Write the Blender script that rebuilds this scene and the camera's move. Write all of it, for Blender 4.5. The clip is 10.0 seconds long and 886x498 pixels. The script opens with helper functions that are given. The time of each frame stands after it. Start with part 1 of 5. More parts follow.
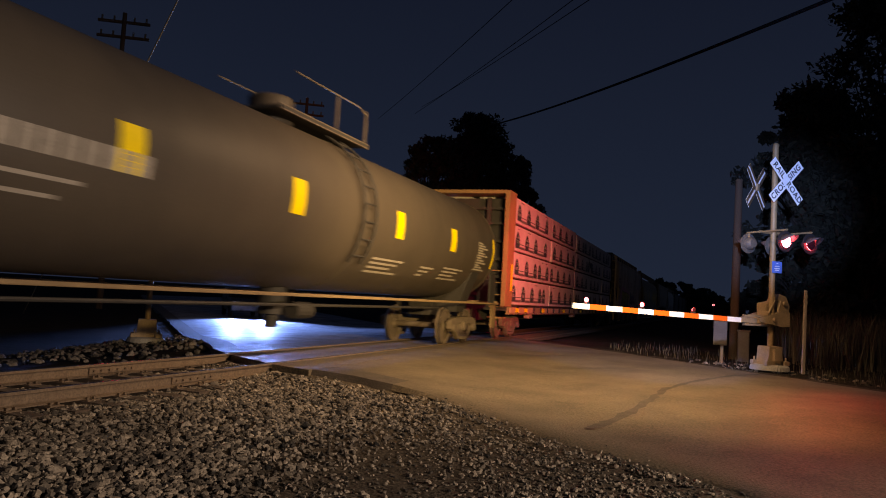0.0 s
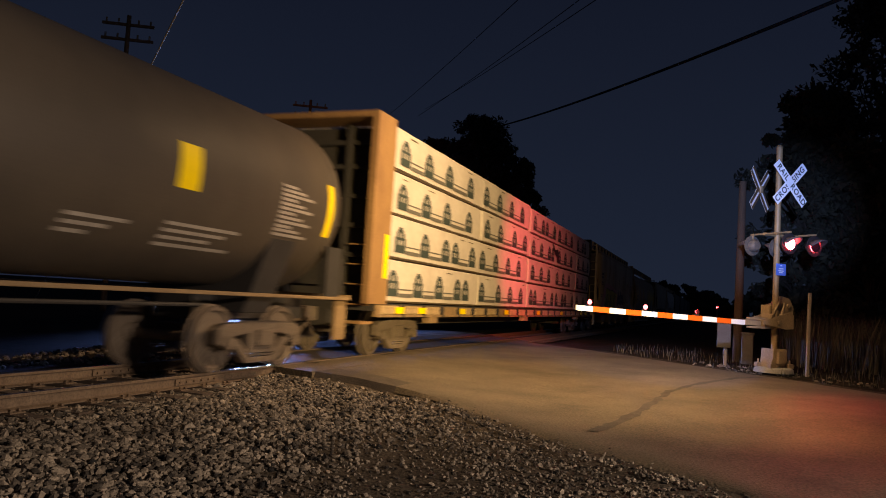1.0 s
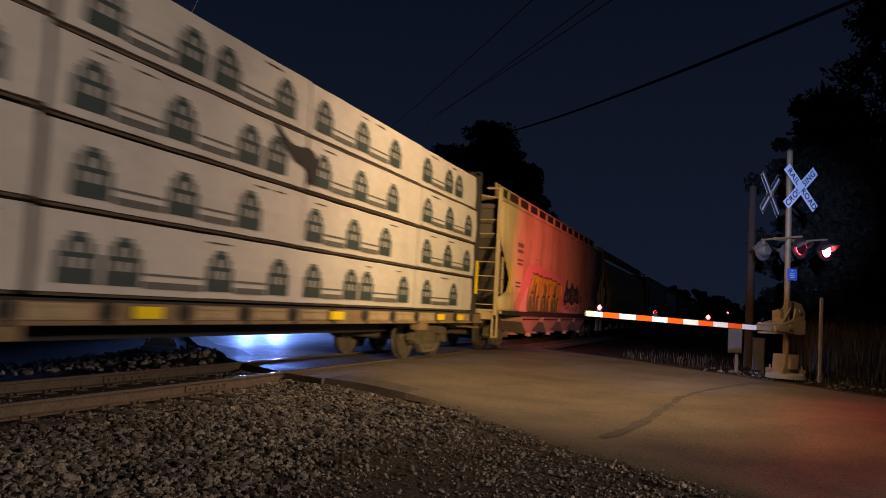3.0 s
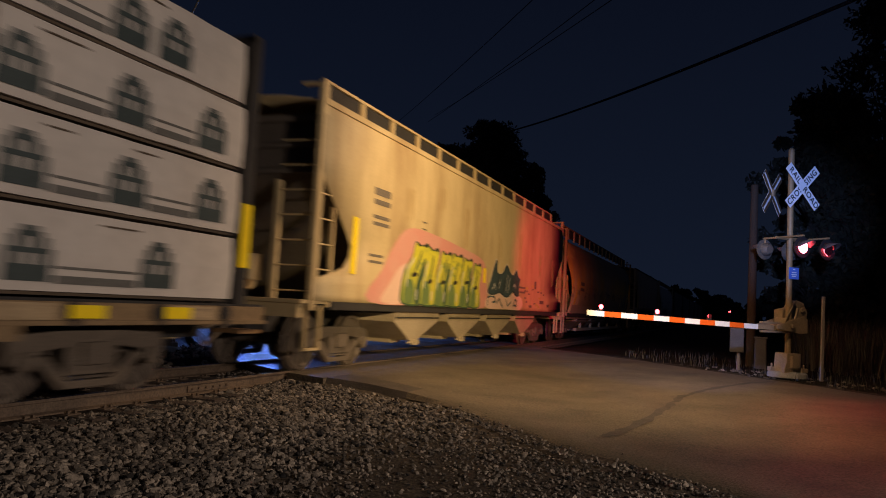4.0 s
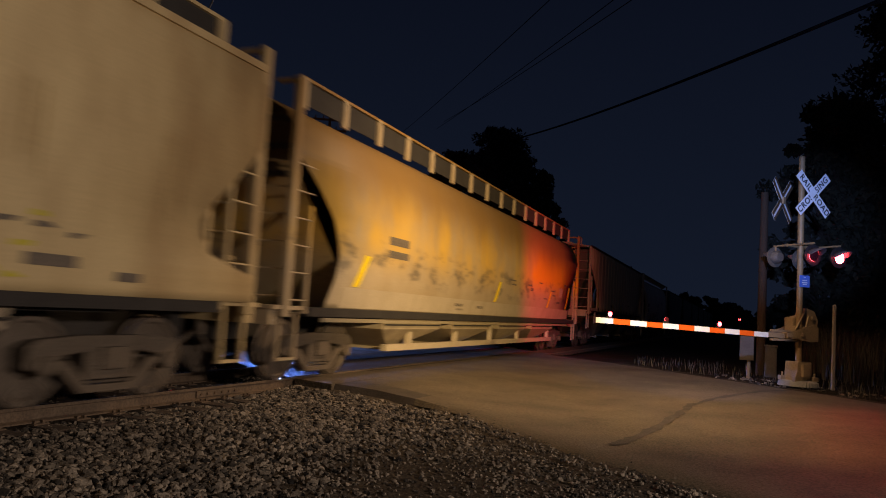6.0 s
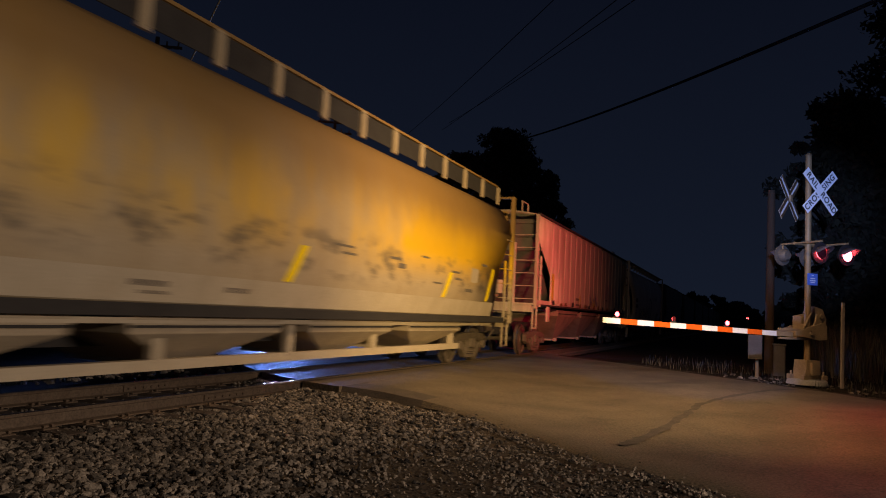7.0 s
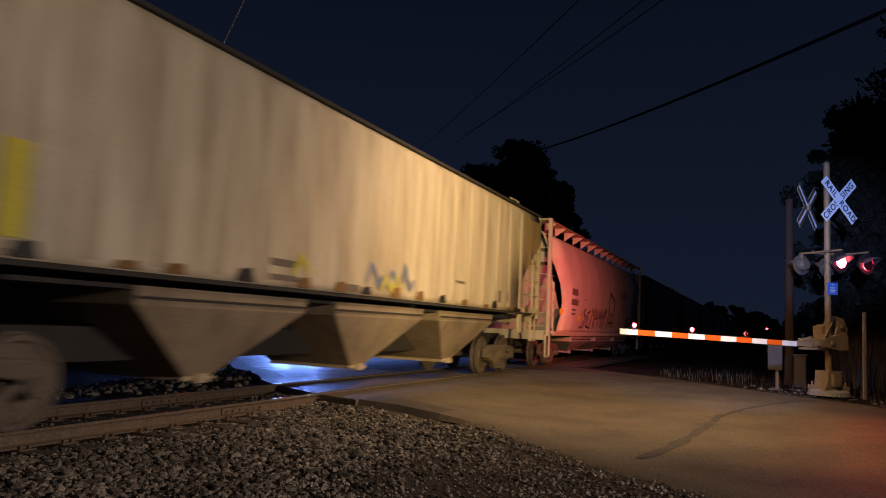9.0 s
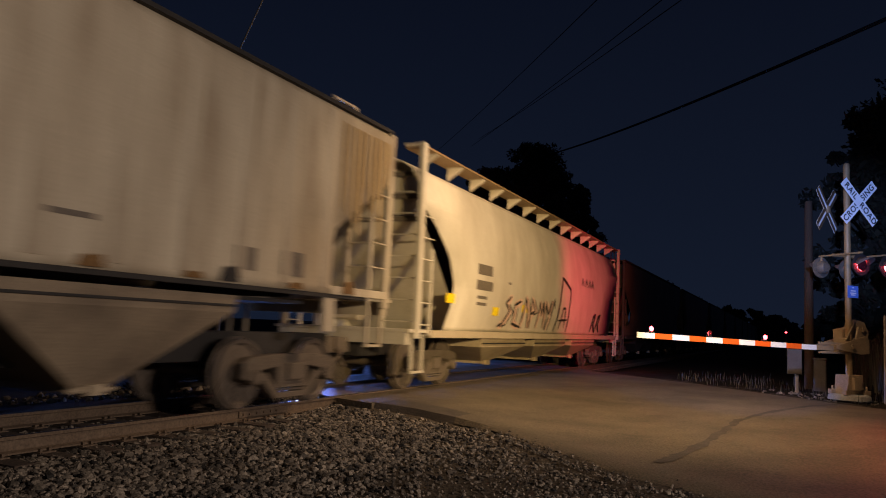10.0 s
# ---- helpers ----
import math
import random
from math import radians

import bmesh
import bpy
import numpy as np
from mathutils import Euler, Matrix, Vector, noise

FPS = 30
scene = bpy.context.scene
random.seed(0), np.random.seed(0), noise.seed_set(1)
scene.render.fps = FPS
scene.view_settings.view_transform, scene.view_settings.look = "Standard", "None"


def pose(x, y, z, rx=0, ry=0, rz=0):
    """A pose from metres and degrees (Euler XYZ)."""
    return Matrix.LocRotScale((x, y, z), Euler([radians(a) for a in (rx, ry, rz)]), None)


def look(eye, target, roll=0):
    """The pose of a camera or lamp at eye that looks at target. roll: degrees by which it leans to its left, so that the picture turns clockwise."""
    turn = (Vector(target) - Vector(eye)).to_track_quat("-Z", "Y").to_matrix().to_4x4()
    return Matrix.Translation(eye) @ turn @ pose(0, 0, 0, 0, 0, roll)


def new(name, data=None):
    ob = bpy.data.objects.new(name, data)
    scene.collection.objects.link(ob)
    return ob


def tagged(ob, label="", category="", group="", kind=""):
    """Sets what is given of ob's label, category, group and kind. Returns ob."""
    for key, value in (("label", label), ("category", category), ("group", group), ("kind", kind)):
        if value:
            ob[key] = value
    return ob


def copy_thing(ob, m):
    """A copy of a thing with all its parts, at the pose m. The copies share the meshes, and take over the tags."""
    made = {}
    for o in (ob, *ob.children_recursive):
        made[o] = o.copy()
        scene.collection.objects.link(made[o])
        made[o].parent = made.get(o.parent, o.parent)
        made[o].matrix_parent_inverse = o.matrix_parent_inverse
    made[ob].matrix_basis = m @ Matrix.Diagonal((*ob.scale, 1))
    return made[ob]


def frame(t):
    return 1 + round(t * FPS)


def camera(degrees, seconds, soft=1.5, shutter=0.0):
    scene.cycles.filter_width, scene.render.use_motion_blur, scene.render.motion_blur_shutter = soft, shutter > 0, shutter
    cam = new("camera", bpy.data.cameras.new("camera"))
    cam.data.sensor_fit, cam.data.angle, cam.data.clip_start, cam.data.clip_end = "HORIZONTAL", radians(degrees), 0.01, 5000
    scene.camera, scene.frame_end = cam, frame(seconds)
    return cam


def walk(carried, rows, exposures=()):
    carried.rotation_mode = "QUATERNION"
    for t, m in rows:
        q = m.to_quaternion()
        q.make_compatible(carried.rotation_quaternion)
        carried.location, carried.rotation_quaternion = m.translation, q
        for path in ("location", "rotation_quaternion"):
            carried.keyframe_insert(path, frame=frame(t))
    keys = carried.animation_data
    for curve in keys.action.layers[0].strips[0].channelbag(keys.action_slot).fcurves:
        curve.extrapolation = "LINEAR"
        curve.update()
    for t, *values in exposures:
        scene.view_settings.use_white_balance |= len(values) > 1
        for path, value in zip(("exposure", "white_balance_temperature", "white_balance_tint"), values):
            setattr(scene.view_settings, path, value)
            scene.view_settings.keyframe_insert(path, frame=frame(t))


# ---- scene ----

# ================= camera =================
cam = camera(62.0, 10.0, soft=1.0, shutter=0.65)
EYE_Z = 1.29
TURNS = [
    (0, 19.97, 3.79, -3.35), (0.5, 20.08, 3.82, -3.36), (1, 20.22, 3.94, -3.40), (1.5, 20.23, 4.14, -3.50),
    (2, 20.45, 4.43, -3.53), (3.5, 21.04, 4.33, -3.14), (4, 21.06, 4.32, -3.14), (4.5, 21.08, 4.39, -3.27),
    (5, 21.24, 4.53, -3.44), (5.5, 21.53, 4.71, -3.55), (7, 22.23, 4.88, -2.87), (7.5, 22.59, 4.95, -2.59),
    (8, 22.86, 5.18, -2.46), (8.5, 23.16, 5.36, -2.48), (9, 23.47, 5.78, -2.48), (9.5, 24.18, 5.98, -2.51),
    (10, 24.69, 5.99, -2.49)]
walk(cam, [(t, pose(0, 0, EYE_Z, 90 + p, r, y)) for t, y, p, r in TURNS],
     exposures=[(0, 0.62, 7000, 10), (1.0, 0.52, 7000, 10), (1.6, 0.28, 6800, 10), (2.0, 0.08, 6400, 10), (2.6, -0.12, 6200, 10), (3.5, -0.26, 6150, 10), (4.5, -0.34, 6200, 10), (5.5, -0.28, 6300, 10),
                (7, -0.26, 6700, 10), (7.6, -0.24, 6600, 10), (8.5, -0.16, 6150, 10), (9, -0.14, 6150, 10), (10, -0.2, 6150, 10)])

# ================= plan =================
XC = -7.85                 # centre line of the track
SPEED = 10.4               # train, metres a second towards -y
ROAD_A = (-0.68, 0.733)    # along the road, over the track
ROAD_N = (0.733, 0.68)     # across it

# ================= world and light =================
world = bpy.data.worlds.new("night_sky")
scene.world = world
world.use_nodes = True
wn, wl = world.node_tree.nodes, world.node_tree.links
bg = wn["Background"]
geo = wn.new("ShaderNodeTexCoord")
sep = wn.new("ShaderNodeSeparateXYZ")
ramp = wn.new("ShaderNodeValToRGB")
ramp.color_ramp.elements[0].position = 0.0
ramp.color_ramp.elements[0].color = (0.0082, 0.0122, 0.0250, 1)
ramp.color_ramp.elements[1].position = 0.5
ramp.color_ramp.elements[1].color = (0.0034, 0.0049, 0.0116, 1)
wl.new(geo.outputs["Generated"], sep.inputs[0])
wl.new(sep.outputs["Z"], ramp.inputs[0])
wl.new(ramp.outputs[0], bg.inputs[0])
bg.inputs[1].default_value = 1.0


def lamp(name, kind, eye, target, watts, colour, radius=0.2, cone=60, blend=0.5):
    data = bpy.data.lights.new(name, kind)
    data.energy, data.color, data.shadow_soft_size = watts, colour, radius
    if kind == "SPOT":
        data.spot_size, data.spot_blend = radians(cone), blend
    ob = new(name, data)
    ob.matrix_world = look(eye, target)
    return ob


# street lamp beside the road
lamp("street_light", "SPOT", (-0.8, 12.4, 7.0), (-5.0, 15.6, 0.5), 2250, (1.0, 0.655, 0.38), 0.22, 140, 0.9)
# added spots with unseen sources: low warm on the crossing, paler beside the viewer
lamp("crossing_floodlight", "SPOT", (6.5, 4.0, 3.4), (-6.2, 18.0, 1.7), 11800, (1.0, 0.68, 0.27), 0.18, 46, 1.0)
lamp("yard_light", "SPOT", (8.5, 4.2, 3.5), (-7.6, 6.2, 2.4), 3500, (1.0, 0.79, 0.66), 0.25, 84, 0.9)
# waiting vehicle on the far side
for hx, hy in ((-22.55, 31.4), (-21.45, 32.4)):
    lamp("headlight_beam", "SPOT", (hx, hy, 0.42), (hx + 13.6, hy - 14.7, -0.30), 7800, (0.20, 0.34, 1.0), 0.07, 84, 1.0)
# beams of the flashers that face away from the viewer, and of those that face it
lamp("flasher_beam", "SPOT", (0.42, 19.12, 2.95), (-6.25, 26.2, 2.8), 3700, (1.0, 0.006, 0.10), 0.1, 51, 1.0)
lamp("flasher_beam", "SPOT", (2.0, 17.85, 2.92), (2.3, 9.8, 0.0), 150, (1.0, 0.02, 0.03), 0.1, 62, 1.0)
# added cold spots, sources unseen, standing in for retroreflection of signs and gate
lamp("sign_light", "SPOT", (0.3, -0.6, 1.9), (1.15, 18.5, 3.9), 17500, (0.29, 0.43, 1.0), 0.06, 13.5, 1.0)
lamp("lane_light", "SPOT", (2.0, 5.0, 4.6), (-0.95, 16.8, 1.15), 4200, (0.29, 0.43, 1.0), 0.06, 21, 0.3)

# ================= materials =================


def material(name, colour, rough=0.7, metal=0.0, second=None, scale=3.0, amount=0.5, streak=0.0, fine=0.25,
             bump=0.15, bump_scale=40.0, island=0.0, spec=0.5):
    m = bpy.data.materials.new(name)
    m.use_nodes = True
    nt = m.node_tree
    n, l = nt.nodes, nt.links
    b = n["Principled BSDF"]
    b.inputs["Roughness"].default_value, b.inputs["Metallic"].default_value = rough, metal
    b.inputs["Specular IOR Level"].default_value = spec
    tc = n.new("ShaderNodeTexCoord")
    mp = n.new("ShaderNodeMapping")
    mp.inputs["Scale"].default_value = (1, 1, 1 - 0.9 * streak)
    l.new(tc.outputs["Object"], mp.inputs[0])
    big = n.new("ShaderNodeTexNoise")
    big.inputs["Scale"].default_value, big.inputs["Detail"].default_value, big.inputs["Roughness"].default_value = scale, 5, 0.6
    l.new(mp.outputs[0], big.inputs["Vector"])
    cr = n.new("ShaderNodeValToRGB")
    cr.color_ramp.elements[0].position, cr.color_ramp.elements[1].position = 0.38, 0.68
    l.new(big.outputs["Fac"], cr.inputs[0])
    mul = n.new("ShaderNodeMath")
    mul.operation = "MULTIPLY"
    mul.inputs[1].default_value = amount
    l.new(cr.outputs[0], mul.inputs[0])
    mix = n.new("ShaderNodeMix")
    mix.data_type = "RGBA"
    mix.inputs["A"].default_value = (*colour, 1)
    mix.inputs["B"].default_value = (*(second or [c * 0.55 for c in colour]), 1)
    l.new(mul.outputs[0], mix.inputs["Factor"])
    sm = n.new("ShaderNodeTexNoise")
    sm.inputs["Scale"].default_value, sm.inputs["Detail"].default_value = bump_scale, 4
    l.new(tc.outputs["Object"], sm.inputs["Vector"])
    hsv = n.new("ShaderNodeHueSaturation")
    mr = n.new("ShaderNodeMapRange")
    mr.inputs["From Min"].default_value, mr.inputs["From Max"].default_value = 0.3, 0.7
    mr.inputs["To Min"].default_value, mr.inputs["To Max"].default_value = 1 - fine, 1 + fine
    l.new(sm.outputs["Fac"], mr.inputs["Value"])
    value = mr.outputs[0]
    if island:
        gn = n.new("ShaderNodeNewGeometry")
        im = n.new("ShaderNodeMapRange")
        im.inputs["To Min"].default_value, im.inputs["To Max"].default_value = 1 - island, 1 + island
        l.new(gn.outputs["Random Per Island"], im.inputs["Value"])
        mm = n.new("ShaderNodeMath")
        mm.operation = "MULTIPLY"
        l.new(value, mm.inputs[0])
        l.new(im.outputs[0], mm.inputs[1])
        value = mm.outputs[0]
    l.new(value, hsv.inputs["Value"])
    l.new(mix.outputs["Result"], hsv.inputs["Color"])
    l.new(hsv.outputs[0], b.inputs["Base Color"])
    rr = n.new("ShaderNodeMapRange")
    rr.inputs["To Min"].default_value, rr.inputs["To Max"].default_value = max(0.05, rough - 0.12), min(1, rough + 0.12)
    l.new(big.outputs["Fac"], rr.inputs["Value"])
    l.new(rr.outputs[0], b.inputs["Roughness"])
    if bump:
        bp = n.new("ShaderNodeBump")
        bp.inputs["Strength"].default_value, bp.inputs["Distance"].default_value = bump, 0.02
        l.new(sm.outputs["Fac"], bp.inputs["Height"])
        l.new(bp.outputs[0], b.inputs["Normal"])
    return m


def glow(name, colour, strength):
    m = bpy.data.materials.new(name)
    m.use_nodes = True
    b = m.node_tree.nodes["Principled BSDF"]
    b.inputs["Base Color"].default_value = (*colour, 1)
    b.inputs["Emission Color"].default_value = (*colour, 1)
    b.inputs["Emission Strength"].default_value = strength
    return m


M_GROUND = material("packed_dirt", (0.082, 0.066, 0.048), 0.95, second=(0.052, 0.043, 0.032), scale=0.9, amount=0.8, fine=0.5, bump=0.9, bump_scale=28, spec=0.1)
M_VERGE = material("dark_verge_ground", (0.034, 0.027, 0.019), 0.95, second=(0.016, 0.014, 0.010), scale=1.6, amount=0.8, fine=0.5, bump=0.9, bump_scale=22, spec=0.05)
M_STONE = material("crushed_stone", (0.165, 0.137, 0.102), 0.85, second=(0.06, 0.048, 0.036), scale=1.2, amount=0.7, fine=0.4, bump=0.6, island=1.0)
M_ROAD = material("worn_asphalt", (0.140, 0.110, 0.070), 0.62, second=(0.075, 0.058, 0.040), scale=0.75, amount=0.85, fine=0.55, bump=0.7, bump_scale=34)
M_ROAD_DARK = material("tar_and_edge_shade", (0.075, 0.06, 0.048), 0.7, scale=4, fine=0.3, bump=0.4)
M_RAIL = material("rusty_rail", (0.16, 0.115, 0.075), 0.75, 0.2, second=(0.10, 0.065, 0.042), scale=6, fine=0.3)
M_RAILTOP = material("polished_rail_head", (0.55, 0.55, 0.56), 0.22, 1.0, scale=9, fine=0.1, bump=0.03)
M_TIE = material("creosote_timber", (0.085, 0.06, 0.042), 0.9, second=(0.04, 0.03, 0.022), scale=5, fine=0.4, bump=0.5)
M_IRON = material("cast_iron_grime", (0.14, 0.11, 0.078), 0.8, 0.1, second=(0.09, 0.068, 0.048), scale=5, fine=0.35, bump=0.3)
M_WHEEL = material("wheel_steel", (0.16, 0.128, 0.095), 0.65, 0.3, second=(0.05, 0.035, 0.025), scale=6, fine=0.3)
M_TREAD = material("bright_wheel_tread", (0.5, 0.48, 0.45), 0.3, 1.0, scale=9, fine=0.1, bump=0.03)
M_TANK = material("black_tank_paint", (0.078, 0.063, 0.046), 0.5, second=(0.050, 0.041, 0.031), scale=0.8, amount=0.7, streak=0.6, fine=0.14, bump=0.06)
M_TANK_DARK = material("tank_grime", (0.03, 0.027, 0.024), 0.7, scale=3)
M_STENCIL = material("faded_white_stencil", (0.36, 0.32, 0.26), 0.7, scale=6, fine=0.2)
M_YELLOW = material("yellow_reflector", (0.95, 0.70, 0.004), 0.45, second=(0.8, 0.56, 0.01), scale=5, amount=0.3, fine=0.06, bump=0.02)
M_WRAP = material("white_lumber_wrap", (0.58, 0.53, 0.46), 0.55, second=(0.46, 0.41, 0.35), scale=1.3, amount=0.6, streak=0.5, fine=0.07, bump=0.10, bump_scale=7)
M_PRINT = material("dark_green_print", (0.045, 0.062, 0.058), 0.6, scale=8, fine=0.2, bump=0.0)
M_PRINT_PALE = material("faint_print_line", (0.13, 0.125, 0.108), 0.6, scale=8, fine=0.25, bump=0.0)
# dark colour that holds the shade between the packs
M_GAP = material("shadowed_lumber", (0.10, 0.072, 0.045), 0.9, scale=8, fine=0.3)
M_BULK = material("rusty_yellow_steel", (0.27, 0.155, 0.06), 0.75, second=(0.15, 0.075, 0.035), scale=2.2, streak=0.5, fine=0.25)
M_PLATE = material("tan_sill_plate", (0.42, 0.31, 0.17), 0.75, second=(0.22, 0.15, 0.08), scale=3, fine=0.25)
# darker than the bodies: dirt, plus the dim light on car ends
M_ENDSHEET = material("grimy_shaded_end_sheet", (0.13, 0.105, 0.078), 0.8, second=(0.07, 0.056, 0.042), scale=2, streak=0.5, fine=0.25)
M_DECK = material("brown_deck_steel", (0.24, 0.16, 0.075), 0.8, second=(0.11, 0.07, 0.04), scale=4, fine=0.3)


def layered(name, base, second, stain, low, high, y_from, y_to, smudge, upper_tint=None):
    """Paint with a powdery stain that gathers between two heights and towards one end, and sooty smudges below it."""
    m = material(name, base, 0.62, second=second, scale=1.1, amount=0.7, streak=0.5, fine=0.1, bump=0.06)
    n, l = m.node_tree.nodes, m.node_tree.links
    b = n["Principled BSDF"]
    under = b.inputs["Base Color"].links[0].from_socket
    tc = n.new("ShaderNodeTexCoord")
    sp = n.new("ShaderNodeSeparateXYZ")
    l.new(tc.outputs["Object"], sp.inputs[0])

    def ranged(src, a, c, to=1.0):
        r = n.new("ShaderNodeMapRange")
        r.interpolation_type = "SMOOTHSTEP"
        r.inputs["From Min"].default_value, r.inputs["From Max"].default_value, r.inputs["To Max"].default_value = a, c, to
        l.new(src, r.inputs["Value"])
        return r.outputs[0]

    def calc(op, p, q):
        k = n.new("ShaderNodeMath")
        k.operation = op
        k.use_clamp = op == "ADD"
        for i, v in enumerate((p, q)):
            if isinstance(v, (int, float)):
                k.inputs[i].default_value = v
            else:
                l.new(v, k.inputs[i])
        return k.outputs[0]

    def clouds(scale, sx, sz):
        mp = n.new("ShaderNodeMapping")
        mp.inputs["Scale"].default_value = (1, sx, sz)
        l.new(tc.outputs["Object"], mp.inputs[0])
        t = n.new("ShaderNodeTexNoise")
        t.inputs["Scale"].default_value, t.inputs["Detail"].default_value, t.inputs["Roughness"].default_value = scale, 6, 0.62
        l.new(mp.outputs[0], t.inputs["Vector"])
        return t.outputs["Fac"]

    def over(fac, colour, src):
        x = n.new("ShaderNodeMix")
        x.data_type = "RGBA"
        x.inputs["B"].default_value = (*colour, 1)
        l.new(fac, x.inputs["Factor"])
        l.new(src, x.inputs["A"])
        return x.outputs["Result"]
    band = calc("MULTIPLY", ranged(sp.outputs["Z"], low, low + 0.9), calc("SUBTRACT", 1.0, ranged(sp.outputs["Z"], high - 0.5, high + 0.6, 0.55)))
    along = ranged(sp.outputs["Y"], y_from, y_to, 0.75)
    amount = calc("MULTIPLY", band, calc("ADD", along, ranged(clouds(0.8, 1.0, 0.45), 0.32, 0.60, 0.7)))
    out = over(amount, stain, under)
    dirt = calc("MULTIPLY", calc("MULTIPLY", ranged(sp.outputs["Z"], 1.6, 2.0), calc("SUBTRACT", 1.0, ranged(sp.outputs["Z"], 2.2, 2.75))), ranged(clouds(1.5, 1.0, 2.4), 0.50, 0.66, 0.75))
    out = over(dirt, smudge, out)
    if upper_tint:
        # browner and darker towards the top
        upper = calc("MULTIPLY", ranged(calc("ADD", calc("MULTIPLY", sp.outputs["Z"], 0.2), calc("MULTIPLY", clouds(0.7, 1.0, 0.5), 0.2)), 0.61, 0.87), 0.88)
        out = over(upper, upper_tint, out)
    l.new(out, b.inputs["Base Color"])
    return m


M_H3 = material("tan_hopper_paint", (0.60, 0.465, 0.235), 0.6, second=(0.33, 0.215, 0.095), scale=0.9, amount=0.8, streak=0.75, fine=0.1, bump=0.06)
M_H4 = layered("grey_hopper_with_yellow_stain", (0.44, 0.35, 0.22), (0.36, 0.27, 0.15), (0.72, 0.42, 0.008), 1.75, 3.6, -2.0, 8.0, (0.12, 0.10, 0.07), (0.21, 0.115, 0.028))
M_H4S = material("pale_side_sill", (0.50, 0.42, 0.29), 0.65, second=(0.37, 0.29, 0.18), scale=2, streak=0.3, fine=0.1)
M_H5 = material("weathered_grey_hopper", (0.57, 0.49, 0.345), 0.65, second=(0.30, 0.225, 0.14), scale=1.9, amount=0.85, streak=0.92, fine=0.1, bump=0.06)
M_H6 = material("cream_hopper_paint", (0.60, 0.54, 0.43), 0.6, second=(0.38, 0.32, 0.23), scale=1.2, amount=0.6, streak=0.6, fine=0.08, bump=0.05)
M_DARKCAR = material("dark_brown_hopper_paint", (0.055, 0.042, 0.032), 0.65, second=(0.032, 0.025, 0.02), scale=1.2, streak=0.7, fine=0.15, bump=0.05)
# soot, and in places the shade of hollows, gaps and car ends as colour
M_NEAR_BLACK = material("near_black_soot_and_shade", (0.032, 0.028, 0.024), 0.85, scale=3, fine=0.3)
M_CHUTE = material("dusty_hopper_chute", (0.42, 0.34, 0.225), 0.75, second=(0.24, 0.19, 0.125), scale=1.4, streak=0.3, fine=0.2)
M_DULLCHUTE = material("brown_hopper_chute", (0.29, 0.225, 0.145), 0.8, second=(0.14, 0.105, 0.07), scale=1.6, amount=0.8, streak=0.3, fine=0.25)
M_SIGNBACK = material("brown_sign_back", (0.10, 0.062, 0.028), 0.7, scale=5, fine=0.2)
M_BLUETAG = material("grey_blue_spray_paint", (0.16, 0.18, 0.26), 0.6, second=(0.28, 0.27, 0.28), scale=3, fine=0.2, bump=0.03)
M_RUST = material("rust_brown_stain", (0.20, 0.105, 0.03), 0.8, scale=3, fine=0.3, bump=0.1)
M_STREAK = material("rust_streak", (0.40, 0.275, 0.115), 0.7, second=(0.50, 0.37, 0.18), scale=2.5, streak=0.8, fine=0.2, bump=0.03)
M_PINK = material("pink_spray_paint", (0.62, 0.27, 0.21), 0.6, second=(0.60, 0.38, 0.28), scale=1.5, fine=0.1, bump=0.03)
M_PALEPINK = material("pale_pink_spray_paint", (0.70, 0.47, 0.36), 0.6, second=(0.64, 0.42, 0.28), scale=1.5, fine=0.1, bump=0.03)
M_DEEPGREEN = material("deep_green_spray_paint", (0.045, 0.085, 0.04), 0.6, second=(0.07, 0.11, 0.05), scale=2, fine=0.15, bump=0.03)
M_GREEN = material("green_spray_paint", (0.11, 0.17, 0.055), 0.6, second=(0.21, 0.26, 0.06), scale=2, fine=0.15, bump=0.03)
M_LIME = material("yellow_spray_paint", (0.55, 0.46, 0.035), 0.6, second=(0.40, 0.38, 0.05), scale=2, fine=0.15, bump=0.03)
M_TEAL = material("dark_teal_spray_paint", (0.055, 0.085, 0.09), 0.6, second=(0.035, 0.05, 0.055), scale=2, fine=0.2, bump=0.03)
M_LETTERS = layered("lime_and_green_spray_paint", (0.17, 0.24, 0.05), (0.30, 0.33, 0.05), (0.58, 0.53, 0.03), 1.2, 3.5, -9.0, -4.0, (0.16, 0.24, 0.06))
M_BLACK = material("black_spray_paint", (0.028, 0.024, 0.022), 0.6, scale=4, bump=0.03)
M_FADED = material("faded_black_stencil", (0.13, 0.105, 0.078), 0.7, second=(0.22, 0.18, 0.13), scale=9, fine=0.3, bump=0.03)
M_WHITEP = material("white_spray_paint", (0.70, 0.64, 0.55), 0.6, scale=4, fine=0.1, bump=0.03)
M_GALV = material("galvanised_steel", (0.31, 0.21, 0.10), 0.55, 0.2, second=(0.22, 0.14, 0.07), scale=3, fine=0.15)
M_ALU = material("aluminium_casting", (0.36, 0.26, 0.15), 0.6, 0.15, second=(0.22, 0.16, 0.09), scale=4, fine=0.18)
M_CONC = material("foundation_concrete", (0.33, 0.31, 0.27), 0.9, second=(0.22, 0.20, 0.17), scale=5, fine=0.2, bump=0.4)
M_SIGN = material("white_sign_sheeting", (0.86, 0.88, 0.92), 0.4, second=(0.74, 0.76, 0.80), scale=4, amount=0.4, fine=0.05, bump=0.02)
M_SIGNRED = material("red_orange_sheeting", (0.85, 0.13, 0.012), 0.4, scale=5, amount=0.2, fine=0.06, bump=0.02)
